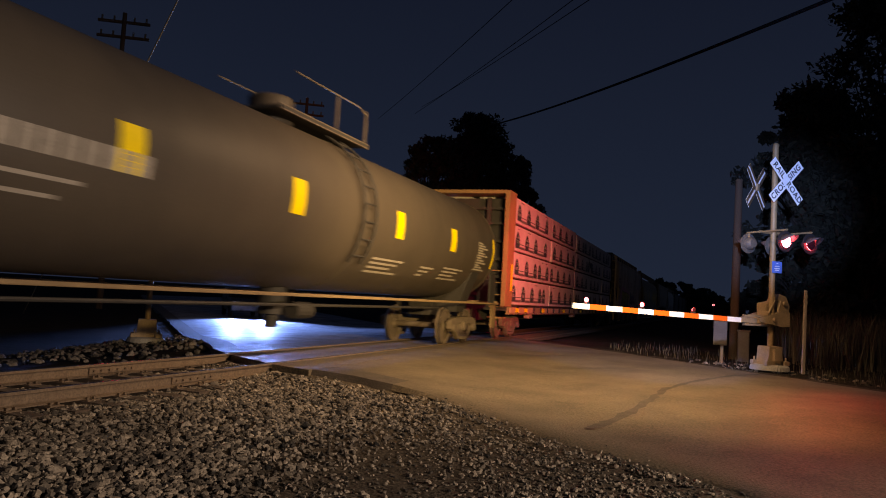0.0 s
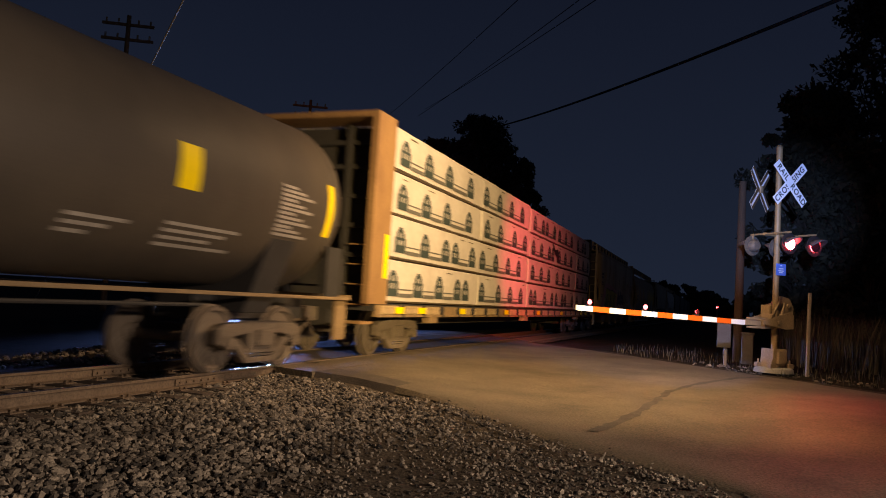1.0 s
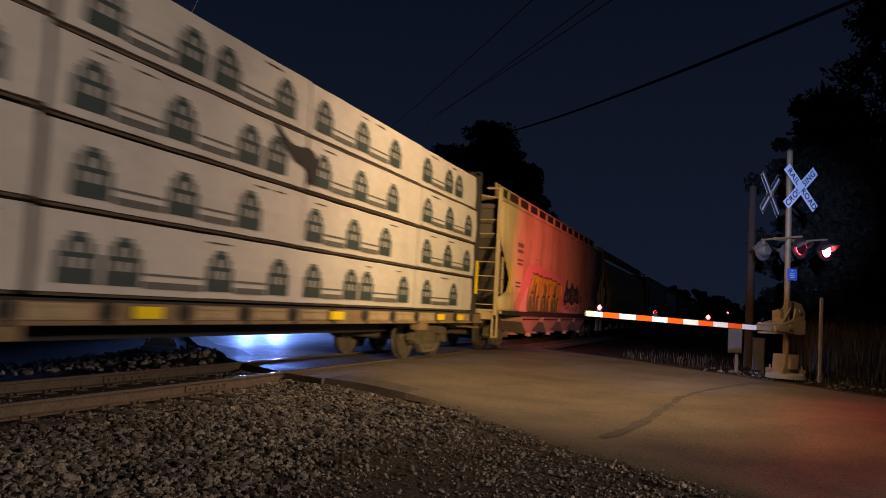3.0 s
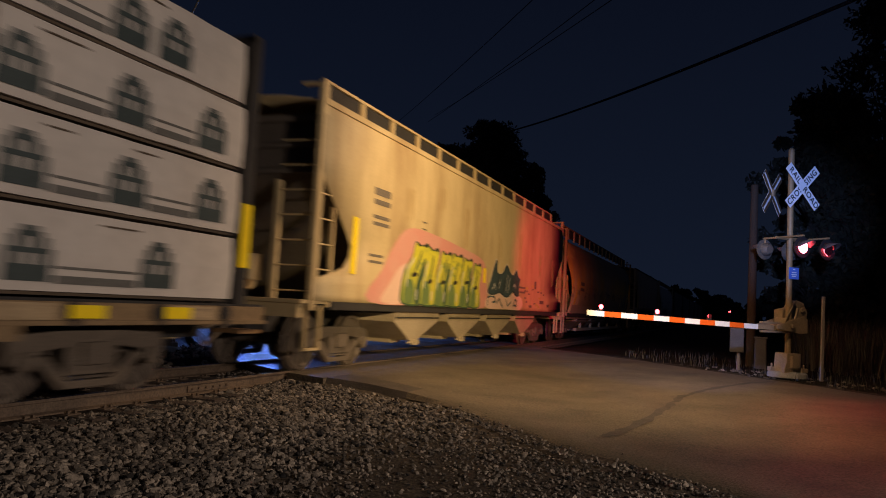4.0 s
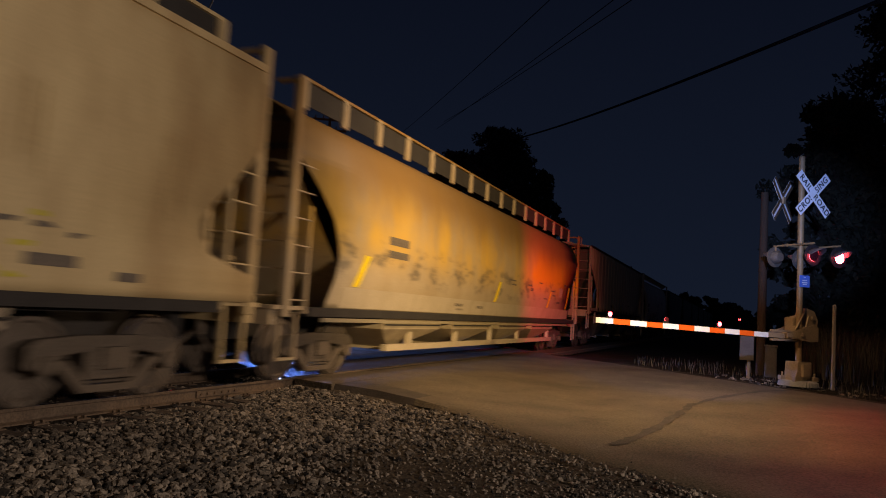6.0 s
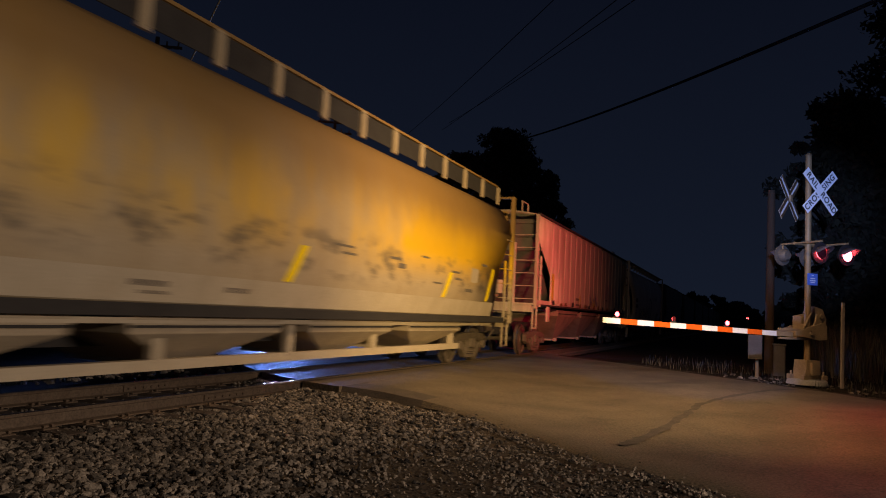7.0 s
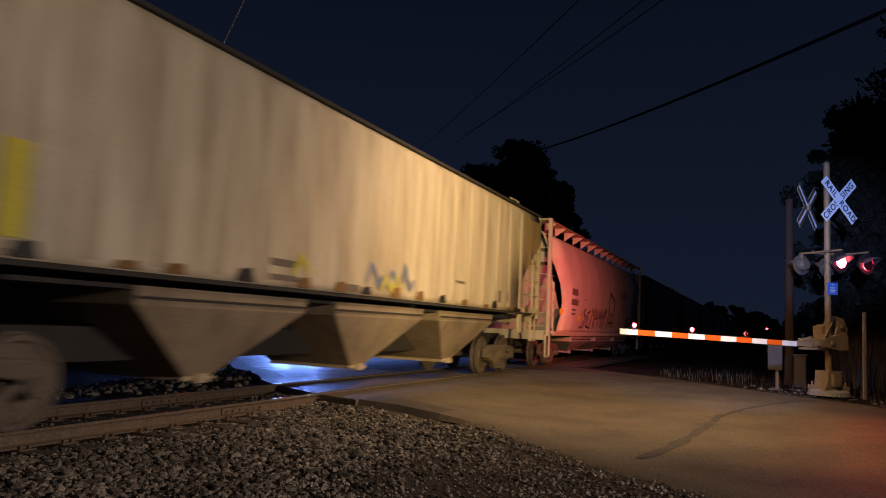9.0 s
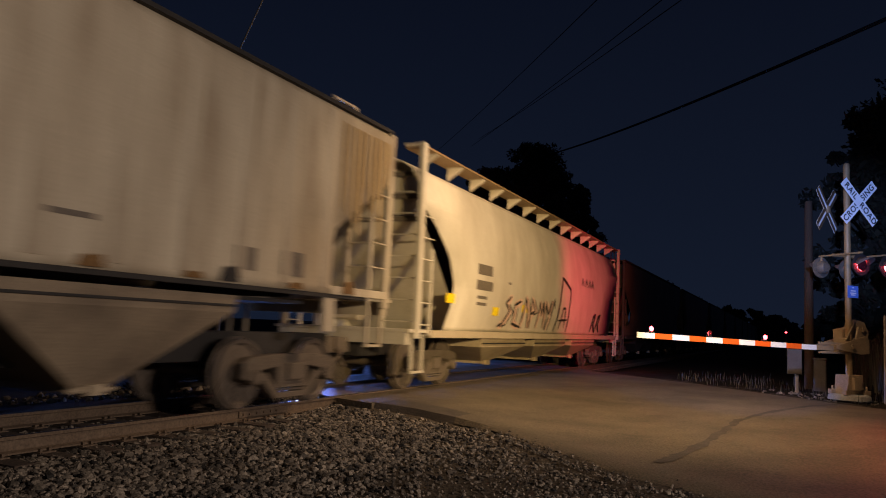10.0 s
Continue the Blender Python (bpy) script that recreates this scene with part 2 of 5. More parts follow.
M_BLUE = material("blue_sign_sheeting", (0.10, 0.22, 0.80), 0.4, scale=5, amount=0.2, fine=0.05, bump=0.02)
M_LETTER = material("black_lettering", (0.02, 0.02, 0.022), 0.5, scale=5, bump=0.0)
M_HOOD = material("weathered_lamp_hood", (0.10, 0.075, 0.07), 0.6, scale=5, fine=0.2)
M_LAMPBLACK = material("black_lamp_housing", (0.03, 0.024, 0.024), 0.5, scale=5, fine=0.2)
M_LAMPBACK = material("grey_lamp_back", (0.15, 0.135, 0.115), 0.5, 0.3, scale=6)
M_RED = glow("lit_red_lens", (1.0, 0.06, 0.08), 60.0)
M_REDS = glow("lit_red_marker_lamp", (1.0, 0.05, 0.06), 26.0)
M_REDFAR = glow("far_red_lamp", (1.0, 0.03, 0.03), 5.0)
M_REDOFF = material("dark_red_lens", (0.10, 0.012, 0.015), 0.25, scale=5, bump=0.05)
M_HEAD = glow("lit_headlamp", (0.75, 0.85, 1.0), 30.0)
M_WOOD = material("weathered_pole_timber", (0.065, 0.04, 0.022), 0.9, second=(0.035, 0.023, 0.013), scale=3, streak=0.9, fine=0.3, bump=0.5)
M_STAKE = material("faded_marker_post", (0.36, 0.29, 0.22), 0.7, second=(0.25, 0.19, 0.13), scale=4, fine=0.2)
M_WIRE = material("black_cable", (0.006, 0.006, 0.007), 0.9, scale=5, spec=0.1)
M_CHAIN = material("pale_stranded_wire", (0.42, 0.36, 0.27), 0.5, 0.4, scale=30, fine=0.4)
M_LEAF = material("night_leaves", (0.042, 0.042, 0.024), 0.85, second=(0.024, 0.024, 0.014), scale=0.5, fine=0.3, bump=0, island=0.5)
M_BARK = material("bark", (0.06, 0.045, 0.033), 0.9, scale=3, streak=0.8, bump=0.5)
M_GRASS = material("dry_reed_grass", (0.105, 0.09, 0.058), 0.85, second=(0.06, 0.055, 0.033), scale=0.7, fine=0.2, bump=0, island=0.4)
# pale patches in the colour imitate broken headlight glare on the wet road
M_WET = material("glare_patched_wet_pavement", (0.27, 0.27, 0.28), 0.62, second=(0.05, 0.05, 0.055), scale=0.9, amount=0.95, fine=0.4, bump=0.6, bump_scale=7)
M_CARPAINT = material("dark_vehicle_paint", (0.025, 0.026, 0.03), 0.3, 0.2, scale=3, bump=0.0)
M_GLASS = material("dark_vehicle_glass", (0.01, 0.01, 0.012), 0.06, scale=3, bump=0.0)
M_RUBBER = material("tyre_rubber", (0.02, 0.02, 0.02), 0.9, scale=8)
M_CABINET = material("grey_utility_box", (0.11, 0.10, 0.085), 0.6, 0.1, scale=4, fine=0.15)


# ================= mesh helpers =================
class Shape:
    """Vertices and faces gathered into one mesh."""

    def __init__(self):
        self.v, self.f, self.k = [], [], []

    def add(self, verts, faces, slot=0):
        o = len(self.v)
        self.v += [tuple(p) for p in verts]
        self.f += [tuple(i + o for i in q) for q in faces]
        self.k += [slot] * len(faces)
        return self

    def box(self, c, s, slot=0, turn=None):
        x, y, z = s[0] / 2, s[1] / 2, s[2] / 2
        p = [Vector((a, b, d)) for d in (-z, z) for b in (-y, y) for a in (-x, x)]
        if turn:
            p = [turn @ q for q in p]
        p = [q + Vector(c) for q in p]
        return self.add(p, [(0, 2, 3, 1), (4, 5, 7, 6), (0, 1, 5, 4), (2, 6, 7, 3), (0, 4, 6, 2), (1, 3, 7, 5)], slot)

    def rod(self, a, b, r, n=8, r2=None, slot=0):
        a, b = Vector(a), Vector(b)
        d = (b - a).normalized()
        u = d.orthogonal().normalized()
        w = d.cross(u)
        r2 = r if r2 is None else r2
        ring = [(math.cos(2 * math.pi * i / n), math.sin(2 * math.pi * i / n)) for i in range(n)]
        p = [a + u * (c * r) + w * (s * r) for c, s in ring] + [b + u * (c * r2) + w * (s * r2) for c, s in ring]
        f = [(i, (i + 1) % n, n + (i + 1) % n, n + i) for i in range(n)]
        return self.add(p, f + [tuple(range(n))[::-1], tuple(range(n, 2 * n))], slot)

    def tube(self, pts, r, n=6, slot=0):
        """One bent bar through the points."""
        pts = [Vector(p) for p in pts]
        v, m = [], len(pts)
        for i, p in enumerate(pts):
            d = (pts[min(i + 1, m - 1)] - pts[max(i - 1, 0)]).normalized()
            u = d.cross(Vector((0.13, 0.21, 1.0))).normalized()
            w = d.cross(u)
            v += [p + u * (r * math.cos(2 * math.pi * k / n)) + w * (r * math.sin(2 * math.pi * k / n)) for k in range(n)]
        f = [(i * n + k, i * n + (k + 1) % n, (i + 1) * n + (k + 1) % n, (i + 1) * n + k) for i in range(m - 1) for k in range(n)]
        return self.add(v, f + [tuple(range(n))[::-1], tuple(range((m - 1) * n, m * n))], slot)

    def prism(self, outline, depth, axis="x", at=0.0, slot=0):
        """A flat outline of (a, b) pairs pushed along an axis by depth."""
        n = len(outline)
        place = {"x": lambda a, b, d: (d, a, b), "y": lambda a, b, d: (a, d, b), "z": lambda a, b, d: (a, b, d)}[axis]
        p = [place(a, b, at) for a, b in outline] + [place(a, b, at + depth) for a, b in outline]
        f = [(i, (i + 1) % n, n + (i + 1) % n, n + i) for i in range(n)]
        return self.add(p, f + [tuple(range(n))[::-1], tuple(range(n, 2 * n))], slot)

    def lathe(self, profile, n=24, axis="z", slot=0):
        """Rings of (radius, height) turned round an axis."""
        place = {"x": lambda c, s, h: (h, c, s), "y": lambda c, s, h: (c, h, s), "z": lambda c, s, h: (c, s, h)}[axis]
        p = [place(r * math.cos(2 * math.pi * i / n), r * math.sin(2 * math.pi * i / n), h) for r, h in profile for i in range(n)]
        f = [(j * n + i, j * n + (i + 1) % n, (j + 1) * n + (i + 1) % n, (j + 1) * n + i) for j in range(len(profile) - 1) for i in range(n)]
        return self.add(p, f, slot)

    def mesh(self, name, mats, smooth=False):
        me = bpy.data.meshes.new(name)
        me.from_pydata(self.v, [], self.f)
        for m in mats if isinstance(mats, (list, tuple)) else [mats]:
            me.materials.append(m)
        me.polygons.foreach_set("material_index", self.k)
        if smooth:
            me.polygons.foreach_set("use_smooth", [True] * len(self.f))
        bm = bmesh.new()
        bm.from_mesh(me)
        bmesh.ops.recalc_face_normals(bm, faces=bm.faces)
        bm.to_mesh(me)
        bm.free()
        if smooth:
            me.set_sharp_from_angle(angle=radians(40))
        return me


def part(name, shape, mats, parent=None, label="", at=None, bevel=0.0, smooth=False):
    me = shape if isinstance(shape, bpy.types.Mesh) else shape.mesh(name, mats, smooth)
    ob = new(name, me)
    ob.parent = parent
    if at is not None:
        ob.matrix_basis = at
    if label:
        ob["label"] = label
    if bevel:
        b = ob.modifiers.new("edge", "BEVEL")
        b.width, b.segments, b.limit_method, b.angle_limit = bevel, 2, "ANGLE", radians(40)
    return ob


def thing(name, label, category, group="", kind="", at=None):
    ob = new(name)
    ob.empty_display_size = 0.3
    if at is not None:
        ob.matrix_basis = at
    return tagged(ob, label, category, group, kind)


# ================= ground, road, track =================
def road_edge(x):
    """Across-road place of the pavement's near edge."""
    for (a, va), (b, vb) in zip(NEAR_EDGE, NEAR_EDGE[1:]):
        if a <= x <= b:
            return va + (vb - va) * (x - a) / (b - a)
    return NEAR_EDGE[0][1] if x < NEAR_EDGE[0][0] else NEAR_EDGE[-1][1]


NEAR_EDGE = [(-60, 1.0), (-9.2, 1.6), (-6.6, 2.45), (-5.56, 3.2), (-3.9, 4.05), (-2.5, 4.3), (-1.4, 4.42), (-0.2, 4.8), (3.0, 4.9), (40, 4.9)]
FAR_EDGE = 13.25


def smooth(a, b, x):
    t = min(1, max(0, (x - a) / (b - a)))
    return t * t * (3 - 2 * t)


def road_z(x, y):
    v = ROAD_N[0] * x + ROAD_N[1] * y
    k = smooth(-6.3, -2.0, x)
    return k * (-0.17 + 0.22 * smooth(4.5, 13, v)) - 0.012 - 0.33 * smooth(-9.8, -16.0, x)


def ground_z(x, y):
    v = ROAD_N[0] * x + ROAD_N[1] * y
    e = road_edge(x)
    z = road_z(x, y) - 0.035 - 0.055 * min(6, max(0, e - v))
    if -10 < x:
        z -= 0.085 * smooth(-0.3, 0.1, e - v) * smooth(2.4, 0.9, e - v) * smooth(-3.2, -5.0, x)
    if e + 0.35 < v < FAR_EDGE - 0.35:
        z = road_z(x, y) - 0.10
    elif v > e + (0.02 if x < -3.6 else -0.3):
        z = road_z(x, y) - (0.10 if x < -3.6 and v < e + 1 else 0.022)
    k = smooth(-5.2, -6.6, x) * smooth(-10.6, -9.4, x) if x < -5.2 else 0.0
    k *= max(smooth(0.0, 1.3, e - v), smooth(0.0, 1.3, v - FAR_EDGE))
    z = z * (1 - k) + k * -0.235
    if x < -10:
        z -= 0.08 * smooth(-10.0, -12.0, x) * (1 - smooth(e - 1.5, e, v) * (1 - smooth(FAR_EDGE, FAR_EDGE + 1.5, v)))
    if -17.5 < x < -10.9:
        z += 0.15 * math.exp(-((x + 13.3) / 1.3) ** 2 - ((y - 14.1) / 1.0) ** 2) * (1 + 0.6 * noise.noise((x * 2, y * 2, 5)))
    return z + 0.02 * noise.noise((x * 0.9, y * 0.9, 0)) + 0.008 * noise.noise((x * 4, y * 4, 3))


def spaced(lo, hi, fine_lo, fine_hi, step, grow=1.35):
    out, p, s = [], fine_lo, step
    while p <= fine_hi:
        out.append(p)
        p += step
    while p < hi:
        out.append(p)
        s *= grow
        p += s
    out.append(hi)
    p, s = fine_lo, step
    while p > lo:
        s *= grow
        p -= s
        out.insert(0, max(p, lo))
    return out


def build_ground():
    xs = spaced(-900, 900, -15, 6, 0.16)
    ys = spaced(-300, 2500, 2.0, 30, 0.2)
    v = [(x, y, ground_z(x, y) if abs(x) < 120 and -60 < y < 300 else -0.2) for y in ys for x in xs]
    w = len(xs)
    f = [(j * w + i, j * w + i + 1, (j + 1) * w + i + 1, (j + 1) * w + i) for j in range(len(ys) - 1) for i in range(w - 1)]
    s = Shape().add(v, f)
    for i, q in enumerate(f):
        cx, cy = (v[q[0]][0] + v[q[2]][0]) / 2, (v[q[0]][1] + v[q[2]][1]) / 2
        # darker colour past the road's far edge and beyond the track
        if ROAD_N[0] * cx + ROAD_N[1] * cy > FAR_EDGE + 0.15 or cx < -9.9:
            s.k[i] = 1
    tagged(part("ground", s, [M_GROUND, M_VERGE], smooth=True), "packed brown dirt ground with thin weeds", "ground", kind="structure")


def build_road():
    for name, lo, hi, mat, label in (("road", -6.15, 30.0, M_ROAD, "worn brown asphalt road with tar seams"),
                                     ("road_beyond", -60.0, -9.55, M_WET, "wet dark asphalt beyond the track")):
        s, rows = Shape(), []
        n = 90
        for i in range(n + 1):
            x = lo + (hi - lo) * i / n
            e, row = road_edge(x), []
            for j in range(21):
                v = e + 0.05 * j if j < 2 else e + (FAR_EDGE - e) * (j - 1) / 19
                wob = 0.10 * noise.noise((x * 2.2, e * 2, 7)) + 0.05 * noise.noise((x * 7, e, 3)) if j in (0, 1, 20) else 0
                y = (v + wob - ROAD_N[0] * x) / ROAD_N[1]
                row.append((x, y, road_z(x, y) + 0.006 * noise.noise((x, y, 1)) - (0.04 + 0.10 * smooth(-3.5, -5.5, x) if j == 0 else 0.035 if j == 20 else 0)))
            rows.append(row)
        s.add([p for r in rows for p in r], [(i * 21 + j, (i + 1) * 21 + j, (i + 1) * 21 + j + 1, i * 21 + j + 1) for i in range(n) for j in range(20)])
        # edge rows turn tar-dark: darker asphalt with the lip's shade in the colour
        s.k = [1 if q % 20 < 2 and lo + (hi - lo) * (q // 20) / n < -4.9 else 0 for q in range(len(s.f))]
        ob = part(name, s, [mat, M_ROAD_DARK], smooth=True)
        tagged(ob, label, "road", kind="structure")
    # infill between and beside the rails
    s = Shape()
    for x0, x1 in ((-9.55, -8.70), (-8.50, -7.20), (-7.02, -6.15)):
        for i in range(14):
            a, b = i / 14, (i + 1) / 14
            q = []
            for x, t in ((x0, a), (x1, a), (x1, b), (x0, b)):
                lo = (road_edge(x) - ROAD_N[0] * x) / ROAD_N[1]
                hi = (FAR_EDGE - ROAD_N[0] * x) / ROAD_N[1]
                q.append((x, lo + (hi - lo) * t, -0.012))
            s.add(q + [(p[0], p[1], -0.2) for p in q], [(0, 1, 2, 3), (0, 4, 5, 1), (1, 5, 6, 2), (2, 6, 7, 3), (3, 7, 4, 0)])
    tagged(part("road_crossing_panel", s, M_ROAD), "asphalt infill between the rails at the crossing", "crossing panel", kind="structure")
    # tar seams on the road
    for name, pts, w in (("road_seam", [(-1.35, 9.0), (-1.2, 9.6), (-1.0, 10.8), (-0.85, 12.2), (-0.69, 13.6), (-0.2, 15.2), (0.5, 16.7), (1.2, 17.6)], 0.07),
                         ("road_seam", [(-4.9, 17.5), (-4.2, 18.4), (-3.5, 19.2), (-2.4, 20.1), (-1.25, 20.75), (-0.5, 20.6)], 0.035)):
        s = Shape()
        fine = []
        for (ax, ay), (bx, by) in zip(pts, pts[1:]):
            for k in range(6):
                t = k / 6
                fine.append((ax + (bx - ax) * t + random.uniform(-.03, .03), ay + (by - ay) * t + random.uniform(-.05, .05)))
        left, right = [], []
        for i, (x, y) in enumerate(fine):
            q = fine[min(i + 1, len(fine) - 1)]
            p = fine[max(i - 1, 0)]
            d = Vector((q[0] - p[0], q[1] - p[1])).normalized()
            ww = w * random.uniform(0.5, 1.3)
            left.append((x - d.y * ww, y + d.x * ww, road_z(x, y) + 0.012))
            right.append((x + d.y * ww, y - d.x * ww, road_z(x, y) + 0.012))
        m = len(left)
        s.add(left + right, [(i, i + 1, m + i + 1, m + i) for i in range(m - 1)])
        tagged(part(name, s, M_ROAD_DARK), "dark tar seam across the asphalt", "road seam", kind="structure")


RAIL_OUTLINE = [(-0.07, -0.18), (0.07, -0.18), (0.07, -0.165), (0.012, -0.145), (0.010, -0.045), (0.036, -0.035), (0.036, -0.004), (0.03, 0.0),
                (-0.03, 0.0), (-0.036, -0.004), (-0.036, -0.035), (-0.010, -0.045), (-0.012, -0.145), (-0.07, -0.165)]


def build_track():
    track = thing("railway_track", "single railway track with rusty rails on timber ties", "railway track", kind="structure", at=pose(XC, 0, 0))
    for x in (-0.752, 0.752):
        s = Shape()
        s.prism([(a + x, b) for a, b in RAIL_OUTLINE], 640, "y", -40)
        rail = part("rail", s, M_RAIL, track)
        crown = [(x + 0.036 * math.sin(a), -0.0065 + 0.0095 * math.cos(a)) for a in np.linspace(-1.45, 1.45, 9)]
        part("rail_head", Shape().prism([(x - 0.03, -0.012)] + crown + [(x + 0.03, -0.012)], 640, "y", -40), M_RAILTOP, rail, "wheel-polished running surface", smooth=True)
        for y in (3.2, 9.0, 14.7):
            j = Shape()
            for sx in (-1, 1):
                j.box((x + sx * 0.026, y, -0.095), (0.022, 0.92, 0.085))
                for k in (-0.38, -0.24, -0.08, 0.08, 0.24, 0.38):
                    j.rod((x + sx * 0.03, y + k, -0.095), (x + sx * 0.062, y + k, -0.095), 0.017, 6)
            part("joint_bar", j, M_RAIL, rail)
    tie = Shape().box((0, 0, -0.285), (2.6, 0.23, 0.19)).mesh("tie", M_TIE)
    plate = Shape()
    for x in (-0.752, 0.752):
        plate.box((x, 0, -0.184), (0.34, 0.19, 0.016))
        for a in (-0.12, 0.12):
            for b in (-0.05, 0.05):
                plate.box((x + a, b, -0.165), (0.03, 0.03, 0.04))
    plate = plate.mesh("tie_plate", M_RAIL)
    y = -6.0
    while y < 75:
        if not 12.2 < y < 27.0:
            t = part("tie", tie, None, track, at=pose(random.uniform(-.03, .03), y, random.uniform(-.008, .004), 0, 0, random.uniform(-1, 1)))
            part("tie_plate", plate, None, t)
        y += 0.52


STONE_F = [(0, 11, 5), (0, 5, 1), (0, 1, 7), (0, 7, 10), (0, 10, 11), (1, 5, 9), (5, 11, 4), (11, 10, 2), (10, 7, 6), (7, 1, 8),
           (3, 9, 4), (3, 4, 2), (3, 2, 6), (3, 6, 8), (3, 8, 9), (4, 9, 5), (2, 4, 11), (6, 2, 10), (8, 6, 7), (9, 8, 1)]


def build_gravel():
    g = (1 + 5 ** 0.5) / 2
    ico = np.array([(-1, g, 0), (1, g, 0), (-1, -g, 0), (1, -g, 0), (0, -1, g), (0, 1, g), (0, -1, -g), (0, 1, -g), (g, 0, -1), (g, 0, 1), (-g, 0, -1), (-g, 0, 1)]) / (1 + g * g) ** 0.5
    rng = np.random.default_rng(5)
    verts, faces = [], []

    def put(x, y, r, sink):
        q = ico * rng.uniform(0.5, 1.3, (12, 1)) * rng.uniform(0.65, 1.2, 3) * (1, 1, 0.75) * r
        a, b = rng.uniform(0, 6.28), rng.uniform(-0.5, 0.5)
        rz = np.array([[math.cos(a), -math.sin(a), 0], [math.sin(a), math.cos(a), 0], [0, 0, 1]])
        rx = np.array([[1, 0, 0], [0, math.cos(b), -math.sin(b)], [0, math.sin(b), math.cos(b)]])
        q = q @ (rz @ rx).T + (x, y, ground_z(x, y) + r * sink)
        o = len(verts)
        verts.extend(q.tolist())
        faces.extend((i + o, j + o, k + o) for i, j, k in STONE_F)

    n = 0
    while n < 26000:
        y = 2.6 + 9.4 * rng.random() ** 1.25
        x = rng.uniform(-6.98, 1.6)
        v = ROAD_N[0] * x + ROAD_N[1] * y
        if v > road_edge(x) + (0.5 * rng.random() ** 3 - 0.15 if x > -3.5 else 0.0 - 0.3 * rng.random()):
            continue
        rim = road_edge(x) - v
        thick = max(smooth(-2.4, -4.6, x + 0.12 * (y - 6)), 0.75 * smooth(2.3, 0.5, rim) * smooth(1.6, -0.8, x))
        patch = 0.5 + 0.9 * noise.noise((x * 0.8, y * 0.8, 4))
        if rng.random() > 0.035 + 0.95 * thick + 0.13 * max(0, patch) * (1 - thick):
            continue
        put(x, y, rng.uniform(0.011, 0.034) * (0.74 + 0.60 * smooth(-2.4, -4.6, x)) * (1.5 if rng.random() < 0.05 else 1), 0.35)
        n += 1
    for _ in range(7000):
        y, x = rng.uniform(1.5, 12.0), rng.uniform(-9.9, -5.7)
        if ROAD_N[0] * x + ROAD_N[1] * y < road_edge(x) - 0.1 and abs(abs(x - XC) - 0.752) > 0.11:
            put(x, y, rng.uniform(0.016, 0.038), 0.3)
    for _ in range(420):
        x, y = rng.uniform(-0.5, 4.5), rng.uniform(17, 21.5)
        v = ROAD_N[0] * x + ROAD_N[1] * y
        if FAR_EDGE - 0.1 < v < FAR_EDGE + 1.6:
            put(x, y, rng.uniform(0.02, 0.06), 0.3)
    for _ in range(260):
        put(rng.normal(-13.2, 0.65), rng.normal(14.1, 0.45), rng.uniform(0.03, 0.08), 0.3)
    for _ in range(900):
        x, y = rng.uniform(-16, -9.6), rng.uniform(10, 22)
        if ROAD_N[0] * x + ROAD_N[1] * y < road_edge(x):
            put(x, y, rng.uniform(0.03, 0.09), 0.3)
    me = bpy.data.meshes.new("gravel")
    me.from_pydata(verts, [], faces)
    me.materials.append(M_STONE)
    tagged(new("gravel", me), "loose grey-brown crushed stone ballast beside the rails", "gravel", kind="stuff")


